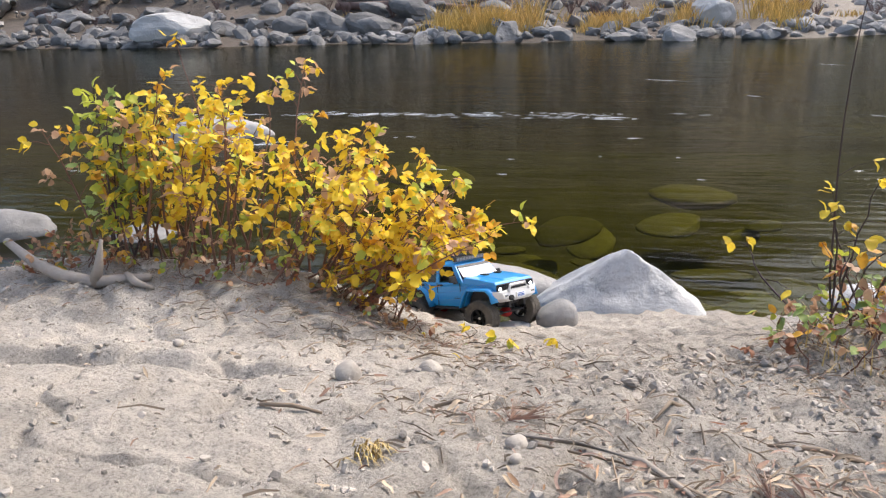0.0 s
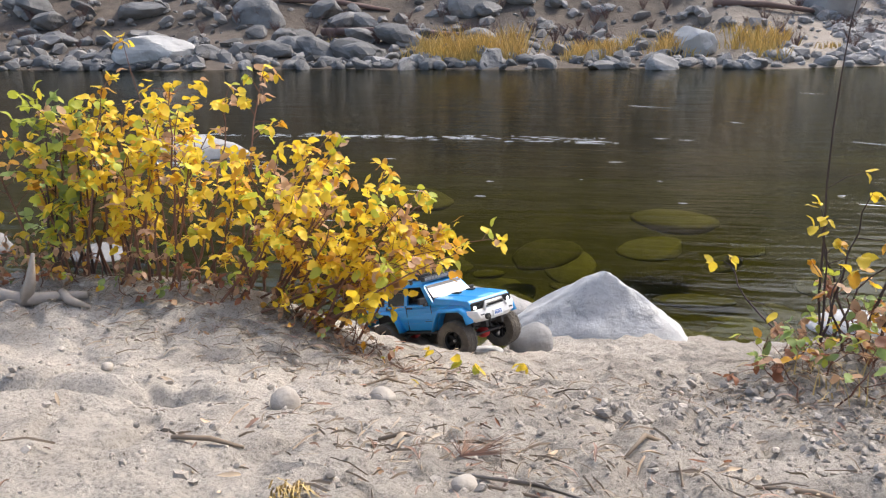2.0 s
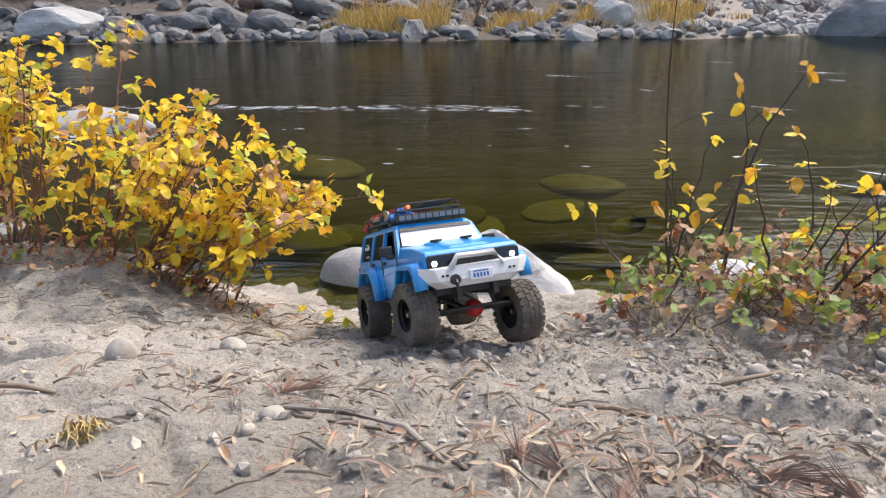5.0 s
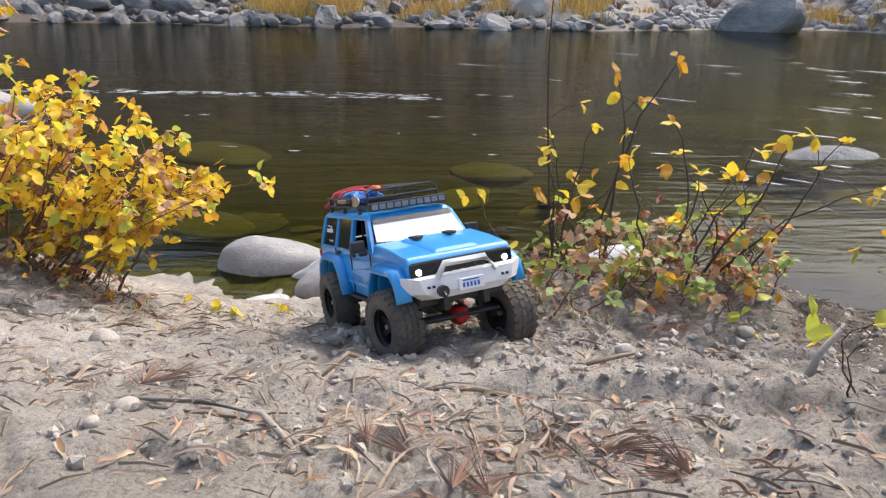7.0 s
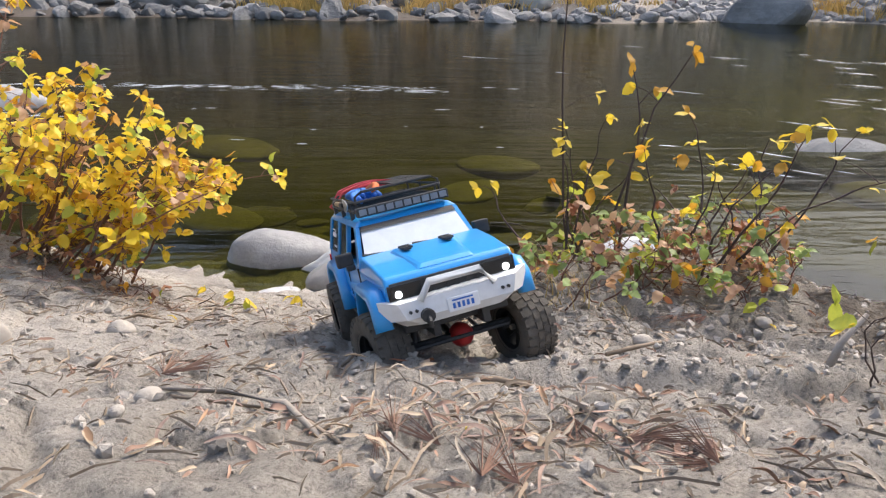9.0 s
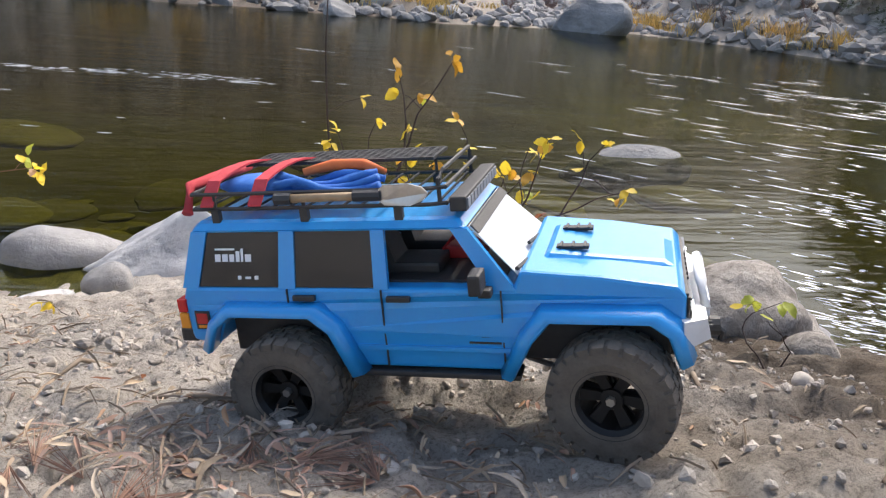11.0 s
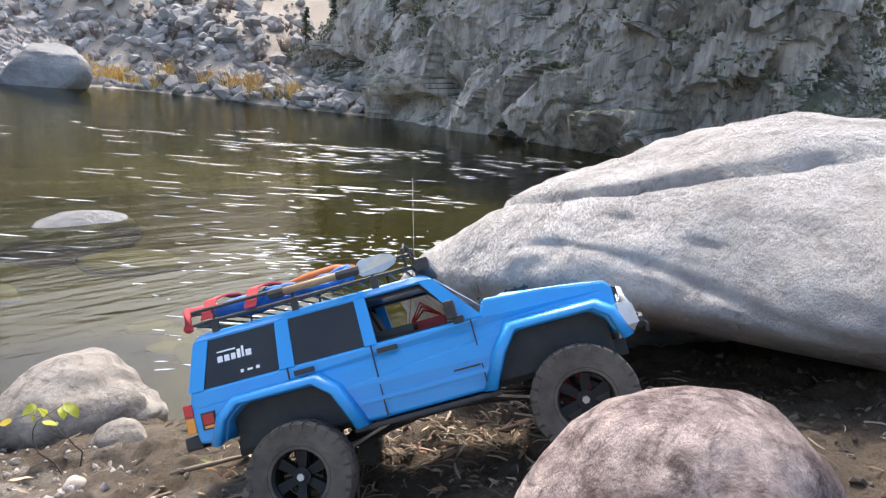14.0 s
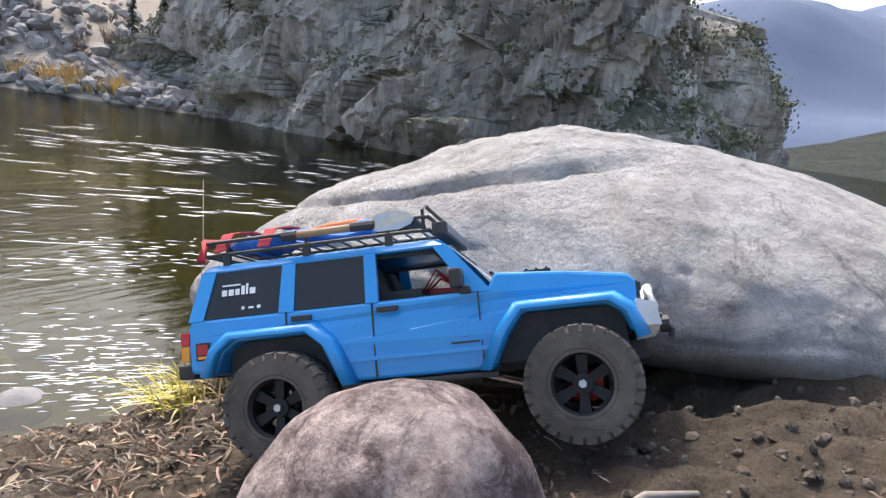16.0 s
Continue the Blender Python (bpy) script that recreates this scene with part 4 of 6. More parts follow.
    # light bar
    bm = bmesh.new()
    box(bm, 0.014, 0.030, -0.072, 0.072, 0.236, 0.250, 0.002)
    bar = part("light_bar", bm, M_BLACK, rack, "black roof light bar")
    for k in range(10):
        bm = bmesh.new()
        y = -0.063 + k * 0.014
        box(bm, 0.0295, 0.0312, y - 0.0055, y + 0.0055, 0.2385, 0.2475)
        part("lens", bm, M_GREYPANEL, bar)
    # cargo
    bm = rock_bmesh((0.040, 0.026, 0.013), 41, 0.2, 3)
    bag = part("blue_bag", bm, M_BLUE_BAG, rack, "blue nylon bag", True)
    bag.location = (-0.195, -0.028, 0.256)
    bm = bmesh.new()
    for k in range(5):
        pts = [(-0.175 + 0.014 * j + 0.004 * math.sin(k + j), -0.046 + 0.007 * k + 0.004 * math.sin(j * 1.3 + k), 0.257 + 0.006 * math.sin(j * 0.8 + k * 0.9) + 0.002 * k % 0.006) for j in range(9)]
        tube(bm, pts, 0.0042, 6)
    part("blue_rope", bm, M_BLUE_BAG, rack, "coiled blue rope", True)
    bm = bmesh.new()
    tube(bm, [(-0.150, -0.018, 0.266), (-0.120, -0.010, 0.271), (-0.085, -0.014, 0.271), (-0.060, -0.026, 0.266)], [0.004, 0.006, 0.006, 0.003], 8)
    part("orange_cord", bm, M_ORANGE, rack, "bright orange cord", True)
    for x0 in (-0.232, -0.180):
        bm = bmesh.new()
        prev = None
        for k in range(9):
            y = -0.074 + k * 0.0165
            z = 0.262 + 0.013 * math.sin(math.pi * k / 8) + (-0.016 if k == 0 else 0)
            xx = x0 + 0.003 * k
            row = [bm.verts.new((xx - 0.007, y, z)), bm.verts.new((xx + 0.007, y, z)), bm.verts.new((xx + 0.007, y, z + 0.002)), bm.verts.new((xx - 0.007, y, z + 0.002))]
            if prev:
                for i in range(4):
                    bm.faces.new((prev[i], prev[(i + 1) % 4], row[(i + 1) % 4], row[i]))
            else:
                bm.faces.new(row)
            prev = row
        bm.faces.new(prev)
        part("strap", bm, M_STRAP, rack, "red webbing strap")
    bm = bmesh.new()
    tube(bm, [(-0.256, -0.072, 0.240), (-0.262, -0.05, 0.262), (-0.244, 0.0, 0.266), (-0.250, 0.05, 0.262)], 0.006, 7)
    part("strap_end", bm, M_STRAP, rack, "red strap end", True)
    bm = bmesh.new()
    tube(bm, [(-0.150, -0.077, 0.2535), (-0.052, -0.077, 0.2545)], 0.0042, 8)
    shovel = part("shovel", bm, M_WOOD, rack, "wooden shovel handle", True)
    bm = bmesh.new()
    tube(bm, [(-0.155, -0.077, 0.2535), (-0.138, -0.077, 0.2535)], 0.0058, 8)
    part("collar", bm, M_BLACK, shovel, "black clamp")
    bm = bmesh.new()
    tube(bm, [(-0.075, -0.077, 0.2545), (-0.048, -0.077, 0.2545)], 0.0054, 8)
    part("collar", bm, M_BLACK, shovel, "black clamp")
    bm = bmesh.new()
    out = [(-0.050, 0.2495), (-0.045, 0.2455), (-0.020, 0.2450), (-0.007, 0.2500), (-0.003, 0.2560), (-0.008, 0.2620), (-0.020, 0.2655), (-0.045, 0.2645), (-0.050, 0.2600)]
    prism(bm, [(x, -0.0785 - 0.003 * math.sin((x + 0.05) * 60), z) for x, z in out], [(x, -0.0768 - 0.003 * math.sin((x + 0.05) * 60), z) for x, z in out])
    part("blade", bm, M_STEEL, shovel, "bare metal shovel blade")
    return truck, wheels


TRUCK, WHEELS = build_truck()
# ---- plants and litter: materials ----
LEAF_COLORS = {
    "yellow": ((0.80, 0.62, 0.05), (0.70, 0.49, 0.04)),
    "gold": ((0.70, 0.40, 0.04), (0.56, 0.28, 0.035)),
    "lime": ((0.56, 0.56, 0.07), (0.36, 0.42, 0.06)),
    "green": ((0.30, 0.38, 0.12), (0.18, 0.25, 0.07)),
    "faded": ((0.55, 0.36, 0.20), (0.46, 0.26, 0.16)),
    "russet": ((0.36, 0.15, 0.07), (0.24, 0.09, 0.05)),
}


def leaf_material(name, a, b):
    m = material(name + "_leaf", a, 0.55, var=b, scale=30, amount=0.8, objvar=0.18)
    nt = m.node_tree
    p = nt.nodes["Principled BSDF"]
    glass = nt.nodes.new("ShaderNodeBsdfTranslucent")
    src = p.inputs["Base Color"].links[0].from_socket
    nt.links.new(src, glass.inputs["Color"])
    mix = nt.nodes.new("ShaderNodeMixShader")
    mix.inputs[0].default_value = 0.45
    out = next(n for n in nt.nodes if n.type == "OUTPUT_MATERIAL")
    nt.links.new(p.outputs[0], mix.inputs[1])
    nt.links.new(glass.outputs[0], mix.inputs[2])
    nt.links.new(mix.outputs[0], out.inputs[0])
    return m


M_LEAF = {k: leaf_material(k, *v) for k, v in LEAF_COLORS.items()}
M_STEM = material("brown_stem", (0.12, 0.055, 0.035), 0.8, var=(0.20, 0.10, 0.06), scale=60, amount=0.8)
M_DARK_STEM = material("dark_stem", (0.045, 0.03, 0.025), 0.85, var=(0.09, 0.06, 0.05), scale=60, amount=0.8)
M_DRIFT = material("bleached_driftwood", (0.42, 0.37, 0.32), 0.9, var=(0.26, 0.22, 0.18), scale=40, amount=0.8, bump=0.003, bump_scale=60)
M_LITTER = material("dry_leaf_litter", (0.32, 0.235, 0.155), 0.9, var=(0.50, 0.40, 0.28), scale=40, amount=0.9, island=0.5)
M_RED_LITTER = material("red_brown_litter", (0.22, 0.115, 0.08), 0.9, var=(0.36, 0.24, 0.17), scale=40, amount=0.9, island=0.45)
M_CLOD = material("sand_clod", (0.28, 0.245, 0.205), 0.97, var=(0.54, 0.485, 0.42), scale=60, amount=0.9, bump=0.003, bump_scale=150, island=0.3)
M_SOIL = material("damp_soil_crumb", (0.075, 0.058, 0.042), 0.95, var=(0.20, 0.16, 0.12), scale=60, amount=0.9, bump=0.003, bump_scale=150, island=0.35)
M_TWIG = material("dry_twig", (0.20, 0.14, 0.09), 0.9, var=(0.34, 0.27, 0.20), scale=50, amount=0.8, island=0.4)
M_STRAW = material("straw_grass", (0.42, 0.30, 0.11), 0.8, var=(0.56, 0.42, 0.18), scale=30, amount=0.8, island=0.3)
M_GRASS_YELLOW = material("yellow_bank_grass", (0.58, 0.42, 0.11), 0.9, var=(0.62, 0.40, 0.17), scale=0.8, amount=0.8, island=0.3)
M_TUFT = material("yellow_green_grass", (0.50, 0.46, 0.07), 0.7, var=(0.62, 0.50, 0.14), scale=30, amount=0.8, island=0.3)
M_SHRUB = material("bare_shrub", (0.13, 0.085, 0.075), 0.9, var=(0.20, 0.13, 0.11), scale=1.0, amount=0.8, island=0.3)
M_NEEDLE = material("conifer_needles", (0.035, 0.055, 0.028), 0.8, var=(0.075, 0.10, 0.05), scale=1.0, amount=0.8, island=0.4)
M_MOSS = material("cliff_shrub_leaves", (0.10, 0.115, 0.06), 0.9, var=(0.24, 0.23, 0.145), scale=1.0, amount=0.8, island=0.4)
# white of the foam, also used to paint sun glints on the river
M_FOAM_GLINT = material("white_water_glint", (0.75, 0.77, 0.78), 0.4, var=(0.55, 0.58, 0.58), scale=20, amount=0.8)


def leaf_mesh(color, kind):
    """A rounded leaf, creased along its midrib and curled, about 1 long."""
    n = 7
    curl, fold = (0.25, 0.30, 0.10)[kind], (0.22, 0.10, 0.34)[kind]
    verts, faces = [], []
    for i in range(n + 1):
        u = i / n
        w = (0.37, 0.33, 0.30)[kind] * math.sin(math.pi * min(1, u ** 0.85 * 0.95 + 0.05)) ** 0.75 * (1 + 0.10 * math.sin(i * 2.6 + kind)) + 0.006
        z = -curl * u * u + 0.05 * math.sin(u * 7 + kind * 2)
        verts += [(u, -w, z + fold * w), (u, 0, z), (u, w * 0.95, z + fold * w)]
    for i in range(n):
        a = i * 3
        faces += [(a, a + 1, a + 4, a + 3), (a + 1, a + 2, a + 5, a + 4)]
    me = raw(verts, faces)
    me.materials.append(M_LEAF[color])
    me.shade_smooth()
    me.name = "leaf"
    return me


LEAVES = {c: [leaf_mesh(c, k) for k in range(3)] for c in LEAF_COLORS}


class Joined:
    """Gathers many small shapes into one mesh."""

    def __init__(self):
        self.verts, self.faces = [], []

    def add(self, me_or_pair, m):
        vs, fs = me_or_pair
        k = len(self.verts)
        self.verts += [tuple(m @ Vector(v)) for v in vs]
        self.faces += [tuple(i + k for i in f) for f in fs]

    def done(self, name, mat, parent=None, label="", smooth=False):
        return place(name, raw(self.verts, self.faces), mat, parent, label, smooth)


def pair(me):
    return [tuple(v.co) for v in me.vertices], [tuple(p.vertices) for p in me.polygons]


LEAF_PAIR = {c: [pair(me) for me in LEAVES[c]] for c in LEAF_COLORS}


def random_turn(rng, tilt=60):
    return pose(0, 0, 0, rng.uniform(-tilt, tilt), rng.uniform(-tilt, tilt), rng.uniform(0, 360)).to_3x3().to_4x4()


def bush(label, stems, colors, seed, leaf=0.034, per_twig=4, singles=260, category="shrub", stem_mat=None, twig_gap=0.045, first=0.28):
    """Stems from the ground, side twigs, and clusters of leaves. stems: (foot x, y, tip x, y, z, thickness, leafiness)."""
    rng = random.Random(seed)
    thing = new("shrub")
    tagged(thing, label, category)
    foot = Vector((stems[0][0], stems[0][1], height(stems[0][0], stems[0][1])))
    thing.location = foot
    joined = {c: Joined() for c in LEAF_COLORS}
    made = 0
    for fx, fy, tx, ty, tz, thick, leafy in stems:
        a = Vector((fx, fy, height(fx, fy) - 0.01))
        b = Vector((tx, ty, tz))
        bend = Vector((rng.uniform(-0.04, 0.04), rng.uniform(-0.04, 0.04), 0.05 * (b - a).length))
        pts = [a.lerp(b, k / 7) + bend * math.sin(math.pi * k / 7) + Vector((rng.uniform(-1, 1), rng.uniform(-1, 1), 0)) * 0.006 for k in range(8)]
        bm = bmesh.new()
        tube(bm, [p - foot for p in pts], [thick * (1 - 0.75 * k / 7) for k in range(8)], 5)
        length = (b - a).length
        count = max(1, int(length * (1 - first) / twig_gap * leafy))
        clusters = []
        for k in range(count):
            u = first + (1 - first) * (k + rng.random() * 0.8) / count
            i = min(6, int(u * 7))
            p = pts[i].lerp(pts[i + 1], u * 7 - i)
            d = Vector((rng.uniform(-1, 1), rng.uniform(-1, 1), rng.uniform(-0.25, 0.7))).normalized()
            q = p + d * rng.uniform(0.03, 0.09)
            tube(bm, [p - foot, p.lerp(q, 0.5) - foot + Vector((0, 0, 0.006)), q - foot], [thick * 0.3, thick * 0.25, thick * 0.15], 4)
            clusters.append((q, d))
        clusters.append((pts[-1], (pts[-1] - pts[-2]).normalized()))
        part("stem", bm, stem_mat or M_STEM, thing)
        for q, d in clusters:
            base = rng.choices(list(colors), list(colors.values()))[0]
            for k in range(rng.randint(max(1, per_twig - 2), per_twig + 1)):
                c = base if rng.random() < 0.7 else rng.choices(list(colors), list(colors.values()))[0]
                size = leaf * rng.uniform(0.65, 1.2)
                fan = math.degrees(math.atan2(d.y, d.x)) + (k % 3 - 1) * 68 + rng.gauss(0, 22)
                sit = Vector((rng.uniform(-1, 1), rng.uniform(-1, 1), rng.uniform(-1, 1))) * leaf * (0.12 if k < 3 else 0.7)
                m = Matrix.Translation(q + sit - foot) @ pose(0, 0, 0, rng.gauss(0, 32), rng.gauss(8, 38), fan).to_3x3().to_4x4() @ Matrix.Diagonal((size, size, size, 1))
                if made < singles:
                    ob = new("leaf", LEAVES[c][rng.randrange(3)])
                    ob.parent = thing
                    ob.matrix_basis = m
                    made += 1
                else:
                    joined[c].add(LEAF_PAIR[c][rng.randrange(3)], m)
    for c, j in joined.items():
        if j.verts:
            tagged(j.done("foliage", M_LEAF[c], thing, "small " + c + " leaves", True), kind="stuff")
    return thing


def left_shrub():
    rng = random.Random(4)
    stems = []
    for k in range(40):
        u = k / 39
        fx = -0.74 + 0.76 * u + rng.uniform(-0.05, 0.05)
        fy = 2.98 + rng.uniform(-0.07, 0.10)
        top = (0.48 if u < 0.55 else 0.48 - 0.46 * (u - 0.55)) * rng.uniform(0.60, 1.0)
        lean = -0.05 + 0.12 * u + (0.30 * max(0, u - 0.6))
        stems.append((fx, fy, fx + lean + rng.uniform(-0.08, 0.10), fy + rng.uniform(-0.02, 0.22), height(fx, fy) + top, 0.0042, 1.0))
    for k in range(22):
        fx = -0.14 + rng.uniform(-0.10, 0.14)
        fy = 2.90 + rng.uniform(-0.05, 0.08)
        a = rng.uniform(-0.1, 1.5)
        r = rng.uniform(0.16, 0.40)
        stems.append((fx, fy, fx + r * math.cos(a * 0.7), fy + 0.25 * rng.uniform(-0.4, 1), 0.0 + 0.34 * math.sin(abs(a)) * rng.uniform(0.4, 1.0), 0.0038, 1.0))
    stems.append((-0.10, 2.95, 0.387, 3.206, 0.075, 0.0035, 0.35))
    stems.append((-0.25, 3.0, -0.264, 3.29, 0.50, 0.0045, 1.0))
    stems.append((-0.45, 3.0, -0.55, 3.08, 0.585, 0.0035, 0.12))
    return bush("dense autumn shrub with yellow leaves and brown stems", stems, {"yellow": 58, "gold": 14, "lime": 12, "faded": 16}, 8, 0.029, 6, 295, twig_gap=0.030, first=0.24)


def green_shrub():
    rng = random.Random(14)
    stems = []
    for k in range(13):
        fx = -0.70 + rng.uniform(-0.14, 0.2)
        fy = 3.02 + rng.uniform(-0.06, 0.08)
        stems.append((fx, fy, fx + rng.uniform(-0.14, 0.12), fy + rng.uniform(-0.02, 0.15), height(fx, fy) + rng.uniform(0.34, 0.50), 0.004, 1.0))
    return bush("shrub with greenish yellow leaves on dark stems", stems, {"lime": 45, "green": 30, "yellow": 25}, 18, 0.034, 5, 120, stem_mat=M_DARK_STEM, twig_gap=0.04)


def right_shrub():
    rng = random.Random(24)
    stems = [(1.08, 2.80, 1.051, 2.724, 0.70, 0.0026, 0.0), (1.12, 2.74, 1.174, 2.778, 0.40, 0.0036, 0.55), (1.18, 2.76, 1.26, 2.70, 0.43, 0.0036, 0.45), (1.06, 2.74, 1.04, 2.75, 0.26, 0.003, 0.7), (1.04, 2.78, 0.93, 2.95, 0.12, 0.003, 0.7), (1.30, 2.62, 1.37, 2.43, 0.34, 0.0034, 0.4), (1.35, 2.66, 1.50, 2.40, 0.27, 0.003, 0.6), (1.42, 2.66, 1.55, 2.62, 0.30, 0.003, 0.4)]
    for k in range(14):
        fx, fy = rng.uniform(1.02, 1.45), rng.uniform(2.62, 2.84)
        stems.append((fx, fy, fx + rng.uniform(-0.10, 0.12), fy + rng.uniform(-0.16, 0.10), height(fx, fy) + rng.uniform(0.10, 0.30), 0.003, 0.6))
    return bush("sparse shrub with bright yellow leaves and thin dark stems", stems, {"yellow": 70, "gold": 20, "lime": 10}, 28, 0.028, 3, 260, stem_mat=M_DARK_STEM, twig_gap=0.05, first=0.35)


def low_plants():
    rng = random.Random(34)
    stems = []
    for k in range(84):
        fx, fy = rng.uniform(0.95, 1.48), rng.uniform(2.50, 2.82)
        stems.append((fx, fy, fx + rng.uniform(-0.06, 0.06), fy + rng.uniform(-0.07, 0.03), height(fx, fy) + rng.uniform(0.02, 0.11), 0.002, 1.0))
    return bush("low tangle of green and russet leaves on a sand hump", stems, {"russet": 22, "green": 30, "faded": 26, "lime": 12, "gold": 10}, 38, 0.023, 4, 160, "ground plant", M_STEM, 0.03, 0.2)


def undergrowth():
    rng = random.Random(44)
    stems = []
    for k in range(70):
        fx, fy = rng.uniform(-0.92, 0.14), rng.uniform(2.84, 2.98)
        stems.append((fx, fy, fx + rng.uniform(-0.07, 0.07), fy + rng.uniform(-0.08, 0.02), height(fx, fy) + rng.uniform(0.015, 0.11), 0.0018, 1.0))
    return bush("dry brown undergrowth at the foot of the shrub", stems, {"faded": 44, "russet": 26, "green": 10, "lime": 8, "gold": 12}, 48, 0.019, 4, 120, "undergrowth", M_STEM, 0.03, 0.2)


undergrowth()
left_shrub()
green_shrub()
right_shrub()
low_plants()


def sprig(label, x, y, tops, seed, colors, leaf=0.028):
    stems = [(x + 0.02 * i, y + 0.01 * i, x + dx, y + dy, height(x, y) + h, 0.0015, leafy) for i, (dx, dy, h, leafy) in enumerate(tops)]
    return bush(label, stems, colors, seed, leaf, 2, 40, "sprig", M_DARK_STEM, 0.04, 0.55)


sprig("small green sprig growing from the sand", 1.29, 2.03, [(0.0, 0.0, 0.085, 1.0), (0.03, 0.01, 0.095, 1.0)], 51, {"lime": 70, "yellow": 30})
sprig("thin bent dark twig with few leaves", 1.54, 2.46, [(0.03, 0.0, 0.19, 0.3)], 52, {"lime": 50, "gold": 50})
sprig("thin dark twig with two yellow leaves", 1.40, 2.56, [(0.02, 0.0, 0.14, 0.5)], 53, {"yellow": 100})
sprig("tiny yellow seedling on the sand", 0.49, 2.876, [(0.0, 0.0, 0.02, 1.0)], 54, {"yellow": 100}, 0.026)
sprig("weedy sprig beside the rock", 1.66, 2.16, [(0.0, 0.01, 0.10, 0.8), (-0.03, 0.0, 0.08, 0.8)], 55, {"lime": 60, "yellow": 40})
sprig("low yellow plant beside the shrub", 0.22, 2.92, [(0.05, -0.02, 0.05, 1.0), (0.12, -0.03, 0.03, 1.0)], 56, {"yellow": 80, "lime": 20}, 0.034)


# ---- wood on the sand ----
def stick(name, label, pts, radii, mat, category="stick", sides=7):
    bm = bmesh.new()
    o = Vector(pts[0])
    tube(bm, [Vector(p) - o for p in pts], radii, sides)
    ob = part(name, bm, mat, smooth=True)
    ob.location = o
    return tagged(ob, label, category)


def on(x, y, up=0.0):
    return (x, y, height(x, y) + up)


def driftwood():
    thing = new("driftwood")
    tagged(thing, "bleached forked driftwood branch on the sand", "driftwood")
    o = Vector(on(-0.72, 2.77))
    thing.location = o
    for name, pts, r in (("branch", [on(-0.98, 2.84, 0.085), on(-0.88, 2.80, 0.040), on(-0.78, 2.77, 0.014), on(-0.68, 2.76, 0.014), on(-0.54, 2.80, 0.012)], [0.010, 0.014, 0.017, 0.017, 0.009]), ("prong", [on(-0.675, 2.76, 0.015), on(-0.655, 2.76, 0.06), on(-0.635, 2.76, 0.12)], [0.016, 0.012, 0.004]), ("knot", [on(-0.60, 2.79, 0.01), on(-0.56, 2.76, 0.014), on(-0.51, 2.76, 0.008)], [0.009, 0.011, 0.004])):
        bm = bmesh.new()
        tube(bm, [Vector(p) - o for p in pts], r, 9)
        part(name, bm, M_DRIFT, thing, smooth=True)


driftwood()
stick("stick", "pale bare stick lying on the sand", [on(1.82, 1.17, 0.006), on(1.85, 1.14, 0.010), on(1.885, 1.105, 0.006)], [0.004, 0.0045, 0.003], M_DRIFT)
stick("stick", "short pale stick standing in the sand", [on(1.30, 2.15, 0), on(1.315, 2.16, 0.03), on(1.345, 2.165, 0.075)], [0.006, 0.005, 0.003], M_DRIFT)
stick("stick", "curved dry root half buried in sand", [on(0.45, 2.05, 0.004), on(0.55, 2.03, 0.008), on(0.63, 1.97, 0.008), on(0.68, 1.88, 0.008), on(0.69, 1.80, 0.004)], [0.0015, 0.0028, 0.0035, 0.0035, 0.003], M_DRIFT)
stick("stick", "thin dry root on the sand", [on(0.50, 2.01, 0.004), on(0.60, 1.99, 0.006), on(0.66, 1.93, 0.006), on(0.70, 1.84, 0.004)], 0.0018, M_TWIG)
stick("stalk", "thin pale upright grass stalk beside the boulder", [(2.20, 2.00, height(2.2, 2.0)), (2.262, 2.06, 0.34), (2.315, 2.128, 0.478)], [0.0014, 0.0010, 0.0006], M_DRIFT, "stalk", 5)
for k, (x0, y0, x1, y1) in enumerate(((0.33, 2.18, 0.40, 2.15), (0.10, 2.05, 0.19, 2.06), (0.72, 2.28, 0.66, 2.20), (1.02, 2.20, 1.12, 2.26), (0.20, 2.55, 0.27, 2.62), (1.55, 1.85, 1.66, 1.88), (1.45, 2.02, 1.50, 2.12), (1.70, 1.95, 1.80, 1.90), (0.92, 2.06, 0.80, 2.10), (2.02, 1.72, 2.10, 1.62))):
    tagged(stick("stick", "small dry twig on the sand", [on(x0, y0, 0.004), on((x0 + x1) / 2, (y0 + y1) / 2 + 0.008, 0.008), on(x1, y1, 0.004)], [0.003, 0.0035, 0.002], M_TWIG), group="twigs on the sand")


def tuft(label, x, y, n, length, seed, mat, lean=(0, 0), spread_=0.8, width=0.0022, foot=0.02):
    """A clump of narrow bent blades."""
    rng = random.Random(seed)
    j = Joined()
    o = Vector(on(x, y))
    for k in range(n):
        a = rng.uniform(0, 2 * math.pi)
        d = Vector((math.cos(a) * spread_ + lean[0], math.sin(a) * spread_ + lean[1], 0))
        ln = length * rng.uniform(0.5, 1.1)
        p0 = Vector((rng.gauss(0, foot), rng.gauss(0, foot), -0.004))
        side = Vector((-d.y, d.x, 0)).normalized() * width
        rows = []
        for i in range(5):
            u = i / 4
            p = p0 + d * ln * 0.75 * u ** 1.4 + Vector((0, 0, ln * (0.85 * u - 0.55 * u * u * d.length)))
            rows += [p - side * (1 - u * 0.9), p + side * (1 - u * 0.9)]
        j.add(([tuple(p) for p in rows], [(2 * i, 2 * i + 1, 2 * i + 3, 2 * i + 2) for i in range(4)]), Matrix.Identity(4))
    ob = j.done("grass_tuft", mat)
    ob.location = o
    return tagged(ob, label, "grass tuft", kind="stuff")


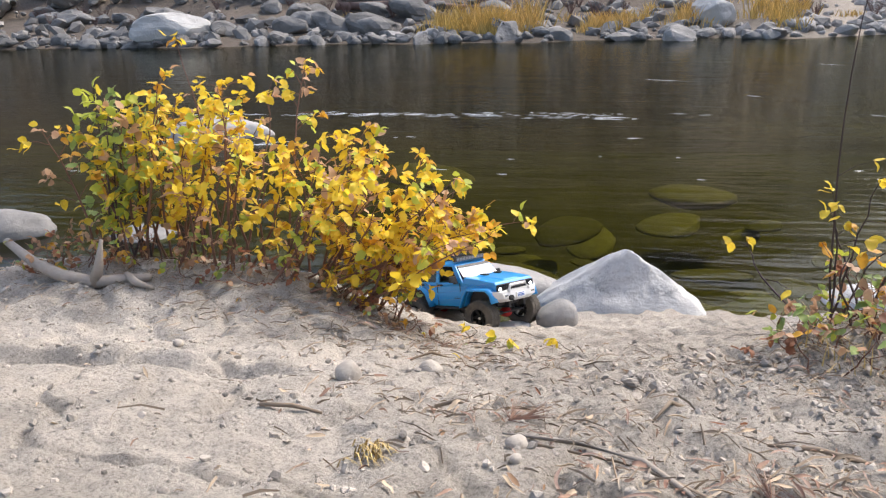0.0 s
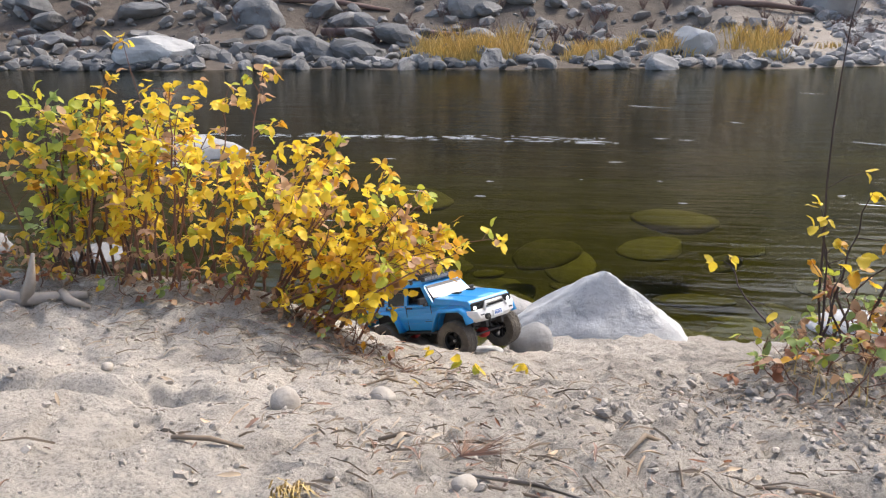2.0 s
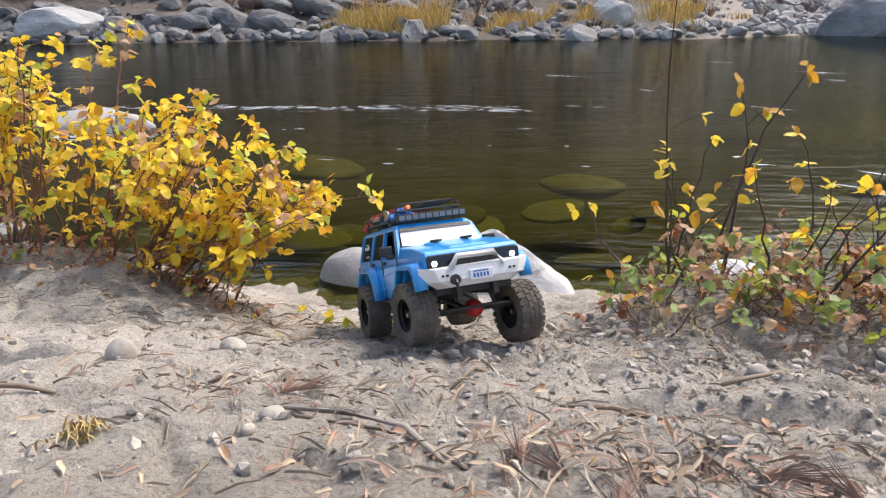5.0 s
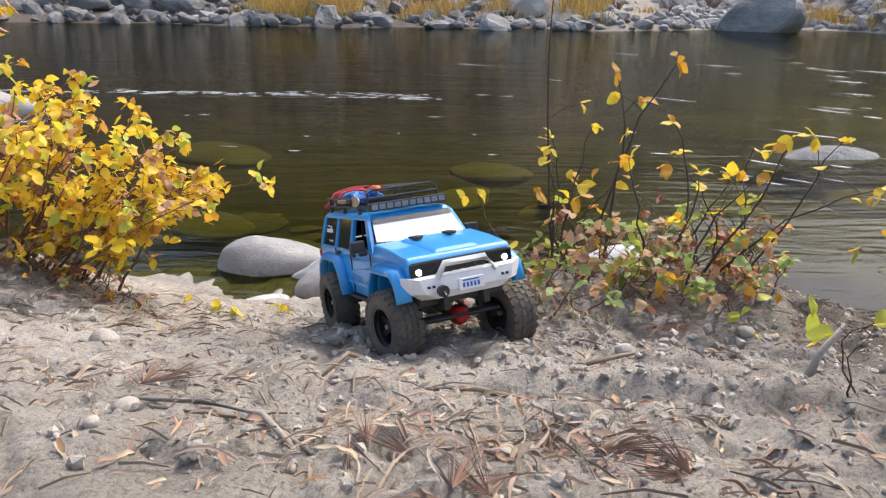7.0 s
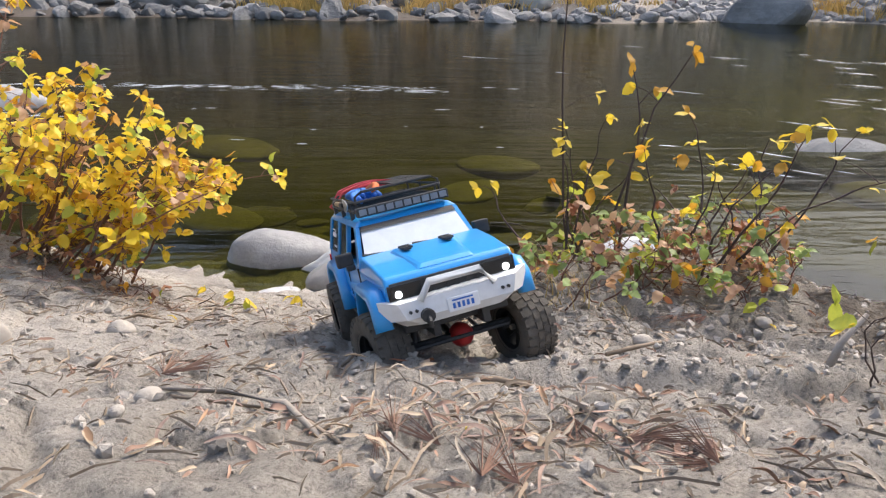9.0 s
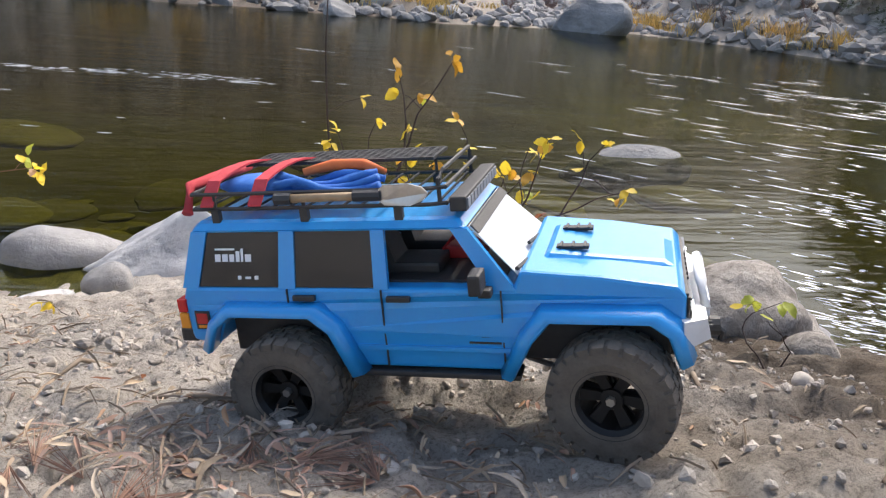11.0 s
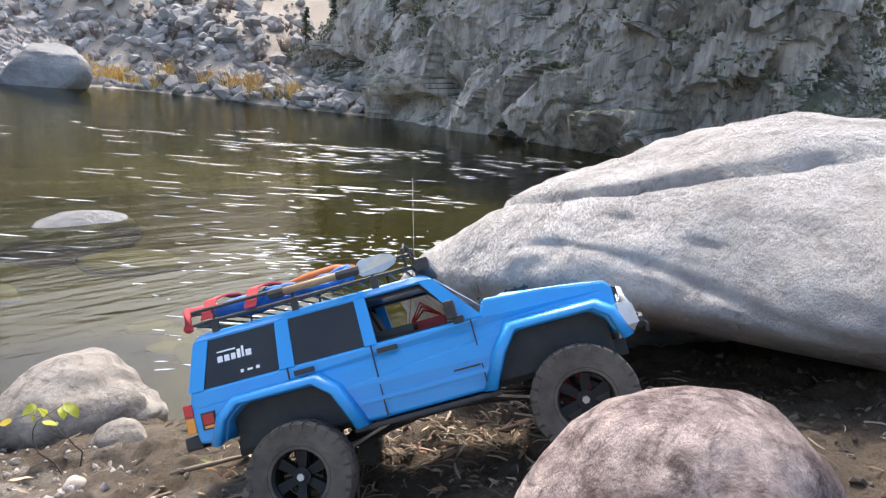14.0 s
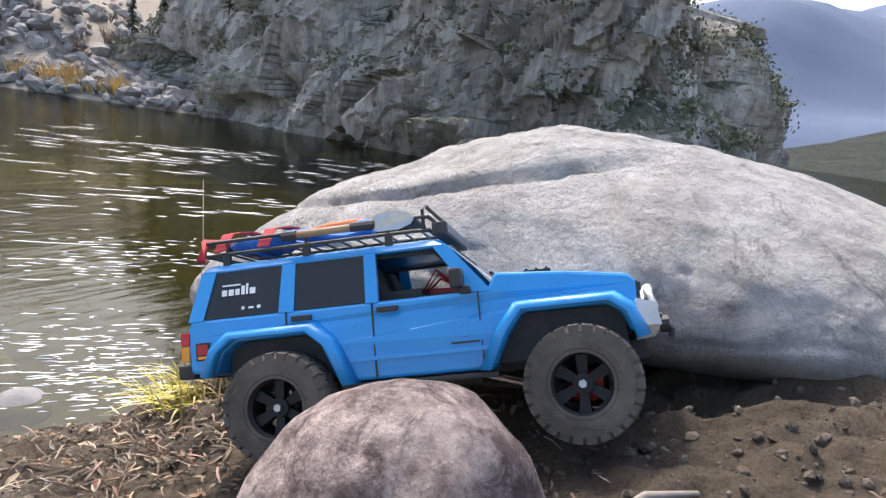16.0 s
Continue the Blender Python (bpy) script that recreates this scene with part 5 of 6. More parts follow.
tuft("yellow green grass tuft flattened beside the boulder", 2.12, 1.92, 110, 0.12, 61, M_TUFT, (-0.6, 0.4), 0.5, 0.003, 0.03)
tuft("yellow green grass tuft flattened beside the boulder", 2.17, 1.88, 60, 0.10, 62, M_STRAW, (-0.5, -0.2), 0.8, 0.003, 0.04)
tuft("dry straw tuft pressed into the sand", 0.30, 1.93, 50, 0.07, 63, M_STRAW, (0.5, -0.7), 0.25, 0.0015, 0.014)
tuft("dry grass at the foot of the shrub", 1.05, 2.56, 60, 0.08, 64, M_STRAW, (-0.3, -0.3), 0.7, 0.0015, 0.05)

# ---- stones ----
for x, y, r, seed in ((0.157, 2.276, 0.030, 71), (0.268, 2.436, 0.024, 72), (0.472, 2.014, 0.016, 73), (0.48, 1.916, 0.009, 74), (-0.30, 2.50, 0.014, 75), (1.10, 2.30, 0.016, 76), (0.62, 2.36, 0.012, 77), (1.62, 2.05, 0.018, 78), (2.35, 2.10, 0.05, 79), (1.34, 2.42, 0.015, 80)):
    stone("pebble", on(x, y, r * 0.35), (r, r * 0.85, r * 0.72), M_PEBBLE, "small rounded stone lying on the sand", seed, 0.12, 3, 0.1, seed * 40, "stone", "stones on the sand")
stone("shore_rock", (0.25, 3.92, -0.42), (0.23, 0.12, 0.11), M_GREY_ROCK, "long grey rounded rock at the waterline", 81, 0.12, 4, 0.2, 8)
stone("shore_rock", (0.475, 3.53, -0.355), (0.08, 0.06, 0.065), M_GREY_ROCK, "smooth pale grey rock on the wet sand", 82, 0.12, 4, 0.1, 20)
stone("shore_slab", (0.30, 3.46, -0.378), (0.09, 0.05, 0.02), M_WHITE_ROCK, "flat pale stone slab on the sand", 83, 0.12, 3, 0.3, 30)
M_DARK_ROCK = material("dark_wet_rock", (0.06, 0.062, 0.066), 0.75, var=(0.30, 0.30, 0.30), scale=0.9, amount=0.6, bump=0.08, bump_scale=3)
stone("bank_rock", (1.83, 2.44, -0.03), (0.20, 0.13, 0.125), M_DIRTY_ROCK, "rough lichen-stained rock above the waterline", 84, 0.32, 5, 0.7, 15)
stone("bank_rock", (1.76, 2.20, 0.05), (0.055, 0.05, 0.05), M_DIRTY_ROCK, "small pale rock leaning on a larger one", 85, 0.14, 4, 0.1, 15)
stone("bank_rock", (2.62, 2.62, -0.37), (0.10, 0.09, 0.05), M_PEBBLE, "grey rock at the foot of the bank", 86, 0.16, 4, 0.2, 40)
stone("water_stone", (2.67, 3.24, -0.46), (0.115, 0.10, 0.065), M_GREY_ROCK, "rounded pale stone in the shallows", 87, 0.10, 4, 0.0, 10)
stone("water_rock", (3.35, 6.02, -0.53), (0.55, 0.30, 0.17), M_DARK_ROCK, "flat dark rock breaking the water surface", 88, 0.15, 4, 0.2, 10)
# pale stone added in place of the white glint on the dark rock
stone("water_rock", (3.55, 6.00, -0.43), (0.13, 0.10, 0.06), M_GREY_ROCK, "pale stone standing for the glint on the dark rock", 89, 0.15, 3, 0.2, 10)
stone("water_rock", (-2.7, 7.4, -0.45), (0.5, 0.35, 0.2), M_GREY_ROCK, "grey rock in the current", 90, 0.15, 4, 0.2, 10)
stone("water_rock", (-2.42, 4.40, -0.42), (0.26, 0.20, 0.16), M_GREY_ROCK, "pale rock at the edge of the water", 91, 0.15, 4, 0.2, 10)
stone("water_rock", (-1.64, 4.45, -0.43), (0.20, 0.12, 0.06), M_GREY_ROCK, "pale flat rock in the shallows behind the shrub", 92, 0.15, 4, 0.2, 10)
stone("water_rock", (1.58, 3.98, -0.43), (0.17, 0.10, 0.07), M_WHITE_ROCK, "pale rock in the shallows behind the shrub", 93, 0.12, 4, 0.2, 10)
stone("water_rock", (1.20, 3.98, -0.53), (0.17, 0.13, 0.12), M_GREY_ROCK, "dark wet rock in the shallows", 94, 0.12, 4, 0.2, 10)


def bed_stones():
    rng = random.Random(95)
    shapes = []
    for k in range(5):
        bm = rock_bmesh((1, 0.75, 0.5), 900 + k, 0.12, 3, 0.1)
        me = bpy.data.meshes.new("bed_stone")
        bm.to_mesh(me)
        bm.free()
        me.shade_smooth()
        me.materials.append(M_BED_STONE)
        shapes.append(me)
    spots = [(1.33, 7.0, 0.45, -0.76), (1.02, 5.5, 0.25, -0.56), (-0.65, 6.75, 0.42, -0.58), (0.2, 4.6, 0.30, -0.60), (-0.25, 5.0, 0.28, -0.58), (0.45, 5.3, 0.22, -0.56), (2.6, 5.4, 0.3, -0.6), (3.6, 5.7, 0.5, -0.62)]
    for k in range(46):
        y = rng.uniform(3.95, 6.6)
        spots.append((rng.uniform(-2.5, 3.5), y, rng.uniform(0.08, 0.24), -0.63 - 0.12 * max(0, y - 4.0) * (0.4 + 0.6 * rng.random()) - 0.04))
    for x, y, r, z in spots:
        ob = new("bed_stone", rng.choice(shapes))
        ob.matrix_basis = pose(x, y, z - 0.03, rng.uniform(-12, 12), rng.uniform(-12, 12), rng.uniform(0, 360)) @ Matrix.Diagonal((r, r, r * 0.34, 1))
        tagged(ob, "algae-brown rounded stone under the water", "stone", "stones on the river bed")


bed_stones()


# ---- loose litter on the sand ----
ZONES = [(0.82, 1.87, 0.20, 0.06, 190), (0.80, 2.00, 0.30, 0.10, 110), (0.10, 2.90, 0.22, 0.12, 150), (0.42, 2.62, 0.16, 0.12, 70), (0.45, 2.16, 0.16, 0.08, 50), (1.20, 2.46, 0.22, 0.09, 150), (1.98, 1.78, 0.13, 0.13, 330), (2.05, 1.60, 0.12, 0.14, 150), (2.02, 1.95, 0.10, 0.10, 120), (-0.5, 2.82, 0.40, 0.09, 170), (1.25, 2.68, 0.25, 0.12, 160), (1.50, 2.0, 0.25, 0.15, 40), (0.6, 2.2, 0.6, 0.35, 160), (1.0, 1.85, 0.15, 0.08, 60)]


def litter():
    rng = random.Random(101)
    dry, red, singles = Joined(), Joined(), 0
    colors = {"faded": 62, "russet": 20, "gold": 4, "yellow": 7, "green": 7}
    for cx, cy, sx, sy, n in ZONES:
        for k in range(n):
            x, y = rng.gauss(cx, sx), rng.gauss(cy, sy)
            if height(x, y) < WATER + 0.02:
                continue
            s = rng.uniform(0.006, 0.020)
            m = Matrix.Translation(on(x, y, 0.003 + 0.3 * s * rng.random())) @ pose(0, 0, 0, rng.uniform(-35, 35), rng.uniform(-25, 25), rng.uniform(0, 360)) @ Matrix.Diagonal((s * rng.uniform(0.9, 1.7), s * rng.uniform(0.2, 0.62), s * rng.uniform(0.8, 1.6), 1))
            if rng.random() < 0.10 and singles < 150:
                ob = new("fallen_leaf", LEAVES[rng.choices(list(colors), list(colors.values()))[0]][rng.randrange(3)])
                ob.matrix_basis = m
                tagged(ob, "dry curled fallen leaf on the sand", "leaf", "fallen leaves")
                singles += 1
            else:
                (red if rng.random() < (0.5 if cy < 2.1 and cx < 1.2 else 0.25) else dry).add(LEAF_PAIR["faded"][rng.randrange(3)], m)
    tagged(dry.done("leaf_litter", M_LITTER, smooth=True), "scattered dry tan leaves on the sand", "leaf litter", kind="stuff")
    tagged(red.done("bark_litter", M_RED_LITTER, smooth=True), "scattered red-brown bark and leaf scraps", "leaf litter", kind="stuff")
    twigs = Joined()
    for k in range(1700):
        cx, cy, sx, sy, n = rng.choice(ZONES if k % 3 else ((0.05, 2.78, 0.16, 0.08, 0), (-0.45, 2.80, 0.36, 0.09, 0), (1.2, 2.56, 0.2, 0.1, 0)))
        x, y = rng.gauss(cx, sx * 1.3), rng.gauss(cy, sy * 1.3)
        if height(x, y) < WATER + 0.02:
            continue
        ln, r = 0.010 + 0.055 * rng.random() ** 2, rng.uniform(0.0006, 0.0015)
        vs = [(-ln / 2, -r, 0), (-ln / 2, r, 0), (-ln / 2, 0, 2 * r), (0, -r, ln * 0.08), (0, r, ln * 0.08), (0, 0, ln * 0.08 + 2 * r), (ln / 2, -r * 0.5, 0), (ln / 2, r * 0.5, 0), (ln / 2, 0, r)]
        fs = [(0, 1, 4, 3), (1, 2, 5, 4), (2, 0, 3, 5), (3, 4, 7, 6), (4, 5, 8, 7), (5, 3, 6, 8)]
        twigs.add((vs, fs), Matrix.Translation(on(x, y, 0.003)) @ pose(0, 0, 0, rng.uniform(-20, 20), rng.uniform(-12, 12), rng.uniform(0, 360)))
    tagged(twigs.done("twig_litter", M_TWIG), "small dry twigs scattered on the sand", "twigs", kind="stuff")
    # pine-needle sprays
    needles = Joined()
    for cx, cy in ((0.74, 1.86), (0.93, 1.88), (0.98, 1.83), (0.86, 1.80), (0.42, 2.12), (0.08, 2.84), (0.18, 2.80), (1.22, 2.44)):
        for q in range(3):
            x, y, a0 = cx + rng.uniform(-0.05, 0.05), cy + rng.uniform(-0.03, 0.03), rng.uniform(0, 360)
            for k in range(14):
                ln = rng.uniform(0.04, 0.09)
                vs = [(0, -0.0007, 0), (0, 0.0007, 0), (0, 0, 0.0014), (ln, 0, rng.uniform(0, 0.012))]
                needles.add((vs, [(0, 1, 3), (1, 2, 3), (2, 0, 3)]), Matrix.Translation(on(x, y, 0.005)) @ pose(0, 0, 0, 0, 0, a0 + rng.gauss(0, 16)))
    tagged(needles.done("needle_litter", M_RED_LITTER), "red-brown pine needle sprays on the sand", "pine needles", kind="stuff")
    clods = Joined()
    bm = bmesh.new()
    bmesh.ops.create_icosphere(bm, subdivisions=1, radius=1)
    base = ([tuple(v.co) for v in bm.verts], [tuple(v.index for v in f.verts) for f in bm.faces])
    bm.free()
    for k in range(5200):
        x, y = rng.uniform(-1.0, 2.2), rng.uniform(1.45, 3.0)
        if k % 3 == 0:
            x, y = rng.gauss(1.2, 0.35), rng.gauss(2.2, 0.3)
        if height(x, y) < WATER + 0.03 or x > 1.72:
            continue
        if k % 40 == 0:
            x, y = rng.choice(((0.84, 2.72), (1.0, 2.56), (1.25, 2.4), (0.72, 2.5)))
            x, y = x + rng.gauss(0, 0.06), y + rng.gauss(0, 0.04)
        s = 0.0020 + 0.0055 * rng.random() ** 3.2 + (0.008 * rng.random() if k % 40 == 0 else 0)
        vs = [tuple(Vector(v) * (1 + 0.75 * noise.noise(Vector(v) * 1.5 + Vector((k * 1.7, 0, 0))))) for v in base[0]]
        clods.add((vs, base[1]), Matrix.Translation(on(x, y, s * 0.25)) @ random_turn(rng) @ Matrix.Diagonal((s * 1.2, s, s * 0.8, 1)))
    crumbs = Joined()
    for k in range(2600):
        x, y = (rng.uniform(1.85, 2.65), rng.uniform(0.75, 1.55)) if k % 3 else (rng.gauss(2.0, 0.2), rng.gauss(1.7, 0.2))
        s = 0.0016 + 0.0055 * rng.random() ** 4
        vs = [tuple(Vector(v) * (1 + 0.4 * noise.noise(Vector(v) * 1.5 + Vector((k * 2.3, 0, 0))))) for v in base[0]]
        crumbs.add((vs, base[1]), Matrix.Translation(on(x, y, s * 0.2)) @ random_turn(rng) @ Matrix.Diagonal((s * 1.3, s, s * 0.75, 1)))
    tagged(crumbs.done("soil_crumbs", M_SOIL), "damp brown crumbs of soil below the boulder", "soil", kind="stuff")
    tagged(clods.done("sand_clods", M_CLOD), "crumbs and clods of sand and grit", "sand clods", kind="stuff")


litter()


def strip_pair(seed):
    """A curled strip of bark or a shrivelled long leaf, about 1 long."""
    rng = random.Random(seed)
    n, roll_, bow, wide = 6, rng.uniform(0.15, 0.7), rng.uniform(-0.22, 0.25), rng.uniform(0.02, 0.060)
    verts, faces = [], []
    for i in range(n + 1):
        u = i / n
        w = wide * (0.35 + 0.65 * math.sin(math.pi * (0.12 + 0.8 * u))) * rng.uniform(0.75, 1.15)
        side = bow * math.sin(math.pi * u)
        up = 0.06 * math.sin(math.pi * u * rng.uniform(0.8, 1.3)) + 0.01
        tw = 0.8 * (u - 0.5) * rng.uniform(-1, 1)
        for k in (-1, 0, 1):
            verts.append((u - 0.5, side + k * w * math.cos(tw), up + abs(k) * w * roll_ + k * w * math.sin(tw)))
    for i in range(n):
        a = i * 3
        faces += [(a, a + 1, a + 4, a + 3), (a + 1, a + 2, a + 5, a + 4)]
    return verts, faces


M_STRIPS = [material("tan_strip", (0.25, 0.195, 0.14), 0.9, var=(0.42, 0.355, 0.275), scale=30, amount=0.8, island=0.35), material("rusty_strip", (0.23, 0.14, 0.105), 0.9, var=(0.36, 0.26, 0.205), scale=30, amount=0.8, island=0.35), material("dark_strip", (0.10, 0.075, 0.05), 0.9, var=(0.22, 0.17, 0.12), scale=30, amount=0.8, island=0.4)]
STRIP_ZONES = [(0.82, 1.86, 0.15, 0.06, 150, 0.045), (0.98, 1.90, 0.07, 0.05, 50, 0.045), (0.62, 2.06, 0.14, 0.06, 70, 0.035), (1.03, 2.36, 0.10, 0.06, 80, 0.035), (0.05, 2.78, 0.16, 0.07, 150, 0.045), (0.12, 2.62, 0.14, 0.06, 60, 0.035), (-0.45, 2.80, 0.36, 0.09, 420, 0.035), (0.35, 2.50, 0.18, 0.10, 60, 0.030), (0.45, 2.14, 0.10, 0.05, 60, 0.040), (1.20, 2.56, 0.20, 0.09, 330, 0.035), (0.92, 2.68, 0.10, 0.06, 120, 0.035), (0.75, 2.20, 0.5, 0.28, 130, 0.025), (1.85, 1.82, 0.09, 0.07, 130, 0.040), (2.16, 1.72, 0.10, 0.12, 170, 0.040), (2.00, 1.62, 0.10, 0.12, 110, 0.035), (2.02, 1.95, 0.09, 0.09, 110, 0.035), (1.75, 1.70, 0.10, 0.10, 40, 0.03), (2.2, 1.25, 0.2, 0.2, 60, 0.025)]


def strips():
    rng = random.Random(171)
    shapes = [strip_pair(k) for k in range(14)]
    meshes = []
    for mat in M_STRIPS:
        row = []
        for vs, fs in shapes[:6]:
            me = raw(vs, fs)
            me.materials.append(mat)
            me.shade_smooth()
            row.append(me)
        meshes.append(row)
    piles = [Joined() for _ in M_STRIPS]
    singles = 0
    for cx, cy, sx, sy, n, size in STRIP_ZONES:
        rust = 0.45 if cy < 2.1 and cx < 1.2 else 0.2
        for k in range(n):
            x, y = rng.gauss(cx, sx), rng.gauss(cy, sy)
            if height(x, y) < WATER + 0.02:
                continue
            c = rng.choices((0, 1, 2), (0.55 - rust * 0.4, rust, 0.42))[0]
            ln = size * rng.uniform(0.3, 1.15)
            m = Matrix.Translation(on(x, y, 0.001 + 0.006 * rng.random())) @ pose(0, 0, 0, rng.uniform(-30, 30), rng.uniform(-14, 14), rng.uniform(0, 360)) @ Matrix.Diagonal((ln, ln, ln, 1))
            if ln > size * 0.8 and singles < 260:
                ob = new("bark_strip", meshes[c][rng.randrange(6)])
                ob.matrix_basis = m
                tagged(ob, ("curled tan", "curled rust-red", "curled dark brown")[c] + " strip of bark lying on the sand", "bark", "bark strips on the sand")
                singles += 1
            else:
                piles[c].add(shapes[rng.randrange(14)], m)
    for pile, mat, word in zip(piles, M_STRIPS, ("tan", "rust-red", "dark brown")):
        tagged(pile.done("bark_scraps", mat, smooth=True), "scattered " + word + " scraps of bark and dry leaf", "bark litter", kind="stuff")


strips()


# ---- far bank ----
def rock_shapes(n, first, mat, detail=2, sharp=0.5):
    out = []
    for k in range(n):
        bm = rock_bmesh((1, 0.8, 0.62), first + k, 0.22, detail, sharp)
        me = bpy.data.meshes.new("rock")
        bm.to_mesh(me)
        bm.free()
        me.materials.append(mat)
        out.append(me)
    return out


def far_bank():
    rng = random.Random(111)
    for x, y, z, size, seed, label, mat in ((-11.9, 23.0, 0.0, (1.35, 0.9, 0.62), 201, "large flat-topped pale rock on the far bank", M_WHITE_ROCK_FAR), (-1.75, 22.5, -0.30, (0.66, 0.5, 0.42), 202, "dark angular rock at the far waterline", M_FAR_ROCK), (2.7, 21.8, -0.36, (0.46, 0.4, 0.34), 203, "rounded grey rock at the far waterline", M_FAR_ROCK), (10.4, 23.4, -0.05, (1.3, 1.0, 0.9), 204, "big dark split rock standing at the far waterline", M_DARK_ROCK), (3.9, 24.6, 0.2, (0.75, 0.6, 0.5), 205, "pale boulder among yellow grass", M_WHITE_ROCK_FAR), (-3.0, 31.0, 1.5, (1.7, 1.1, 1.3), 206, "large grey boulder on the far slope", M_FAR_ROCK), (9.0, 31.0, 1.5, (1.5, 1.1, 1.2), 207, "large grey boulder on the far slope", M_FAR_ROCK), (-11.0, 28.5, 1.0, (1.3, 0.9, 0.9), 208, "grey boulder on the far slope", M_FAR_ROCK), (-0.4, 22.6, -0.35, (0.42, 0.35, 0.28), 209, "grey rock at the far waterline", M_FAR_ROCK), (1.3, 22.4, -0.38, (0.6, 0.3, 0.2), 210, "flat slab at the far waterline", M_FAR_ROCK)):
        stone("far_boulder", (x, y, z), size, mat, label, seed, 0.15, 4, 1.0, seed * 37, smooth=False)
    shapes = rock_shapes(8, 300, M_FAR_ROCK, 2, 0.8)
    for k in range(230):
        x = rng.uniform(-19, 15.5)
        d = abs(rng.gauss(0.15, 0.7))
        y = far_shore(x) + d
        r = rng.uniform(0.10, 0.34) * (1.3 if rng.random() < 0.12 else 1)
        ob = new("far_rock", rng.choice(shapes))
        ob.matrix_basis = pose(x, y, height(x, y) + r * 0.2, rng.uniform(-25, 25), rng.uniform(-25, 25), rng.uniform(0, 360)) @ Matrix.Diagonal((r * rng.uniform(0.9, 1.5), r, r * rng.uniform(0.7, 1.1), 1))
        tagged(ob, "grey angular rock along the far waterline", "rock", "rocks along the far waterline")
    pairs = [pair(me) for me in rock_shapes(6, 330, M_FAR_ROCK, 1, 0.8)]
    rubble = Joined()
    for k in range(3600):
        x = rng.uniform(-24, 16)
        y = far_shore(x) + 0.6 + 16 * rng.random() ** 1.4
        r = 0.07 + 0.34 * rng.random() ** 3
        if k % 2 == 0:
            x = rng.uniform(8.5, 16.5)
            y = far_shore(x) + 0.4 + 9 * rng.random()
        rubble.add(rng.choice(pairs), pose(x, y, height(x, y) + r * 0.15, rng.uniform(-40, 40), rng.uniform(-40, 40), rng.uniform(0, 360)) @ Matrix.Diagonal((r * rng.uniform(0.9, 1.6), r, r, 1)))
    for k in range(1500):
        x = rng.uniform(9.0, 22.0)
        y = far_shore(min(x, 16)) + 3 + 24 * rng.random()
        r = 0.08 + 0.42 * rng.random() ** 3
        rubble.add(rng.choice(pairs), pose(x, y, height(x, y) + r * 0.15, rng.uniform(-40, 40), rng.uniform(-40, 40), rng.uniform(0, 360)) @ Matrix.Diagonal((r * rng.uniform(0.9, 1.6), r, r, 1)))
    # big blocks tumbled on the slope, thickest at the upstream end
    blocks = rock_shapes(7, 350, M_FAR_ROCK, 3, 1.0)
    for k in range(110):
        x = -22 + 26 * rng.random() ** 1.3
        y = far_shore(x) + 1.4 + 11 * rng.random()
        r = rng.uniform(0.28, 0.85) * (1.0 if x < -5 else 0.75)
        ob = new("slope_rock", rng.choice(blocks))
        ob.matrix_basis = pose(x, y, height(x, y) + r * 0.25, rng.uniform(-30, 30), rng.uniform(-30, 30), rng.uniform(0, 360)) @ Matrix.Diagonal((r * rng.uniform(0.9, 1.5), r, r * rng.uniform(0.7, 1.0), 1))
        tagged(ob, "grey angular block tumbled on the far slope", "rock", "blocks on the far slope")
    tagged(rubble.done("rubble", M_FAR_STONES), "grey rubble of stones on the far bank", "rubble", kind="stuff")
    grass, shrubs = Joined(), Joined()
    spots = []
    for k in range(165):
        g = rng.random()
        if g < 0.30:
            spots.append((rng.gauss(-2.6, 0.8), 1.0 + abs(rng.gauss(0.8, 0.7)), 0.85))
        elif g < 0.62:
            spots.append((rng.choice((0.6, 1.5, 3.4, 5.8)) + rng.gauss(0, 0.35), 1.0 + abs(rng.gauss(1.0, 0.8)), 0.55))
        elif g < 0.88:
            spots.append((rng.uniform(11.3, 15.6), 0.6 + abs(rng.gauss(0.9, 0.7)), 0.6))
        else:
            spots.append((rng.uniform(-14, 9), 1.2 + abs(rng.gauss(1.0, 1.5)), 0.4))
    for x, d, hgt in spots:
        y = far_shore(x) + d
        z = height(x, y)
        hgt *= rng.uniform(0.4, 1.15)
        for b in range(34):
            a, ln = rng.uniform(0, 6.28), hgt * rng.uniform(0.5, 1.1)
            px, py = x + rng.gauss(0, 0.16), y + rng.gauss(0, 0.16)
            tip = (px + 0.55 * ln * math.cos(a), py + 0.55 * ln * math.sin(a), z + ln)
            w = 0.013
            grass.add(([(px - w, py, z - 0.05), (px + w, py, z - 0.05), ((px + tip[0]) / 2 + w * 0.8, (py + tip[1]) / 2, z + ln * 0.6), ((px + tip[0]) / 2 - w * 0.8, (py + tip[1]) / 2, z + ln * 0.6), tip], [(0, 1, 2, 3), (3, 2, 4)]), Matrix.Identity(4))
    tagged(grass.done("bank_grass", M_GRASS_YELLOW), "clumps of golden dry grass on the far bank", "grass", kind="stuff")
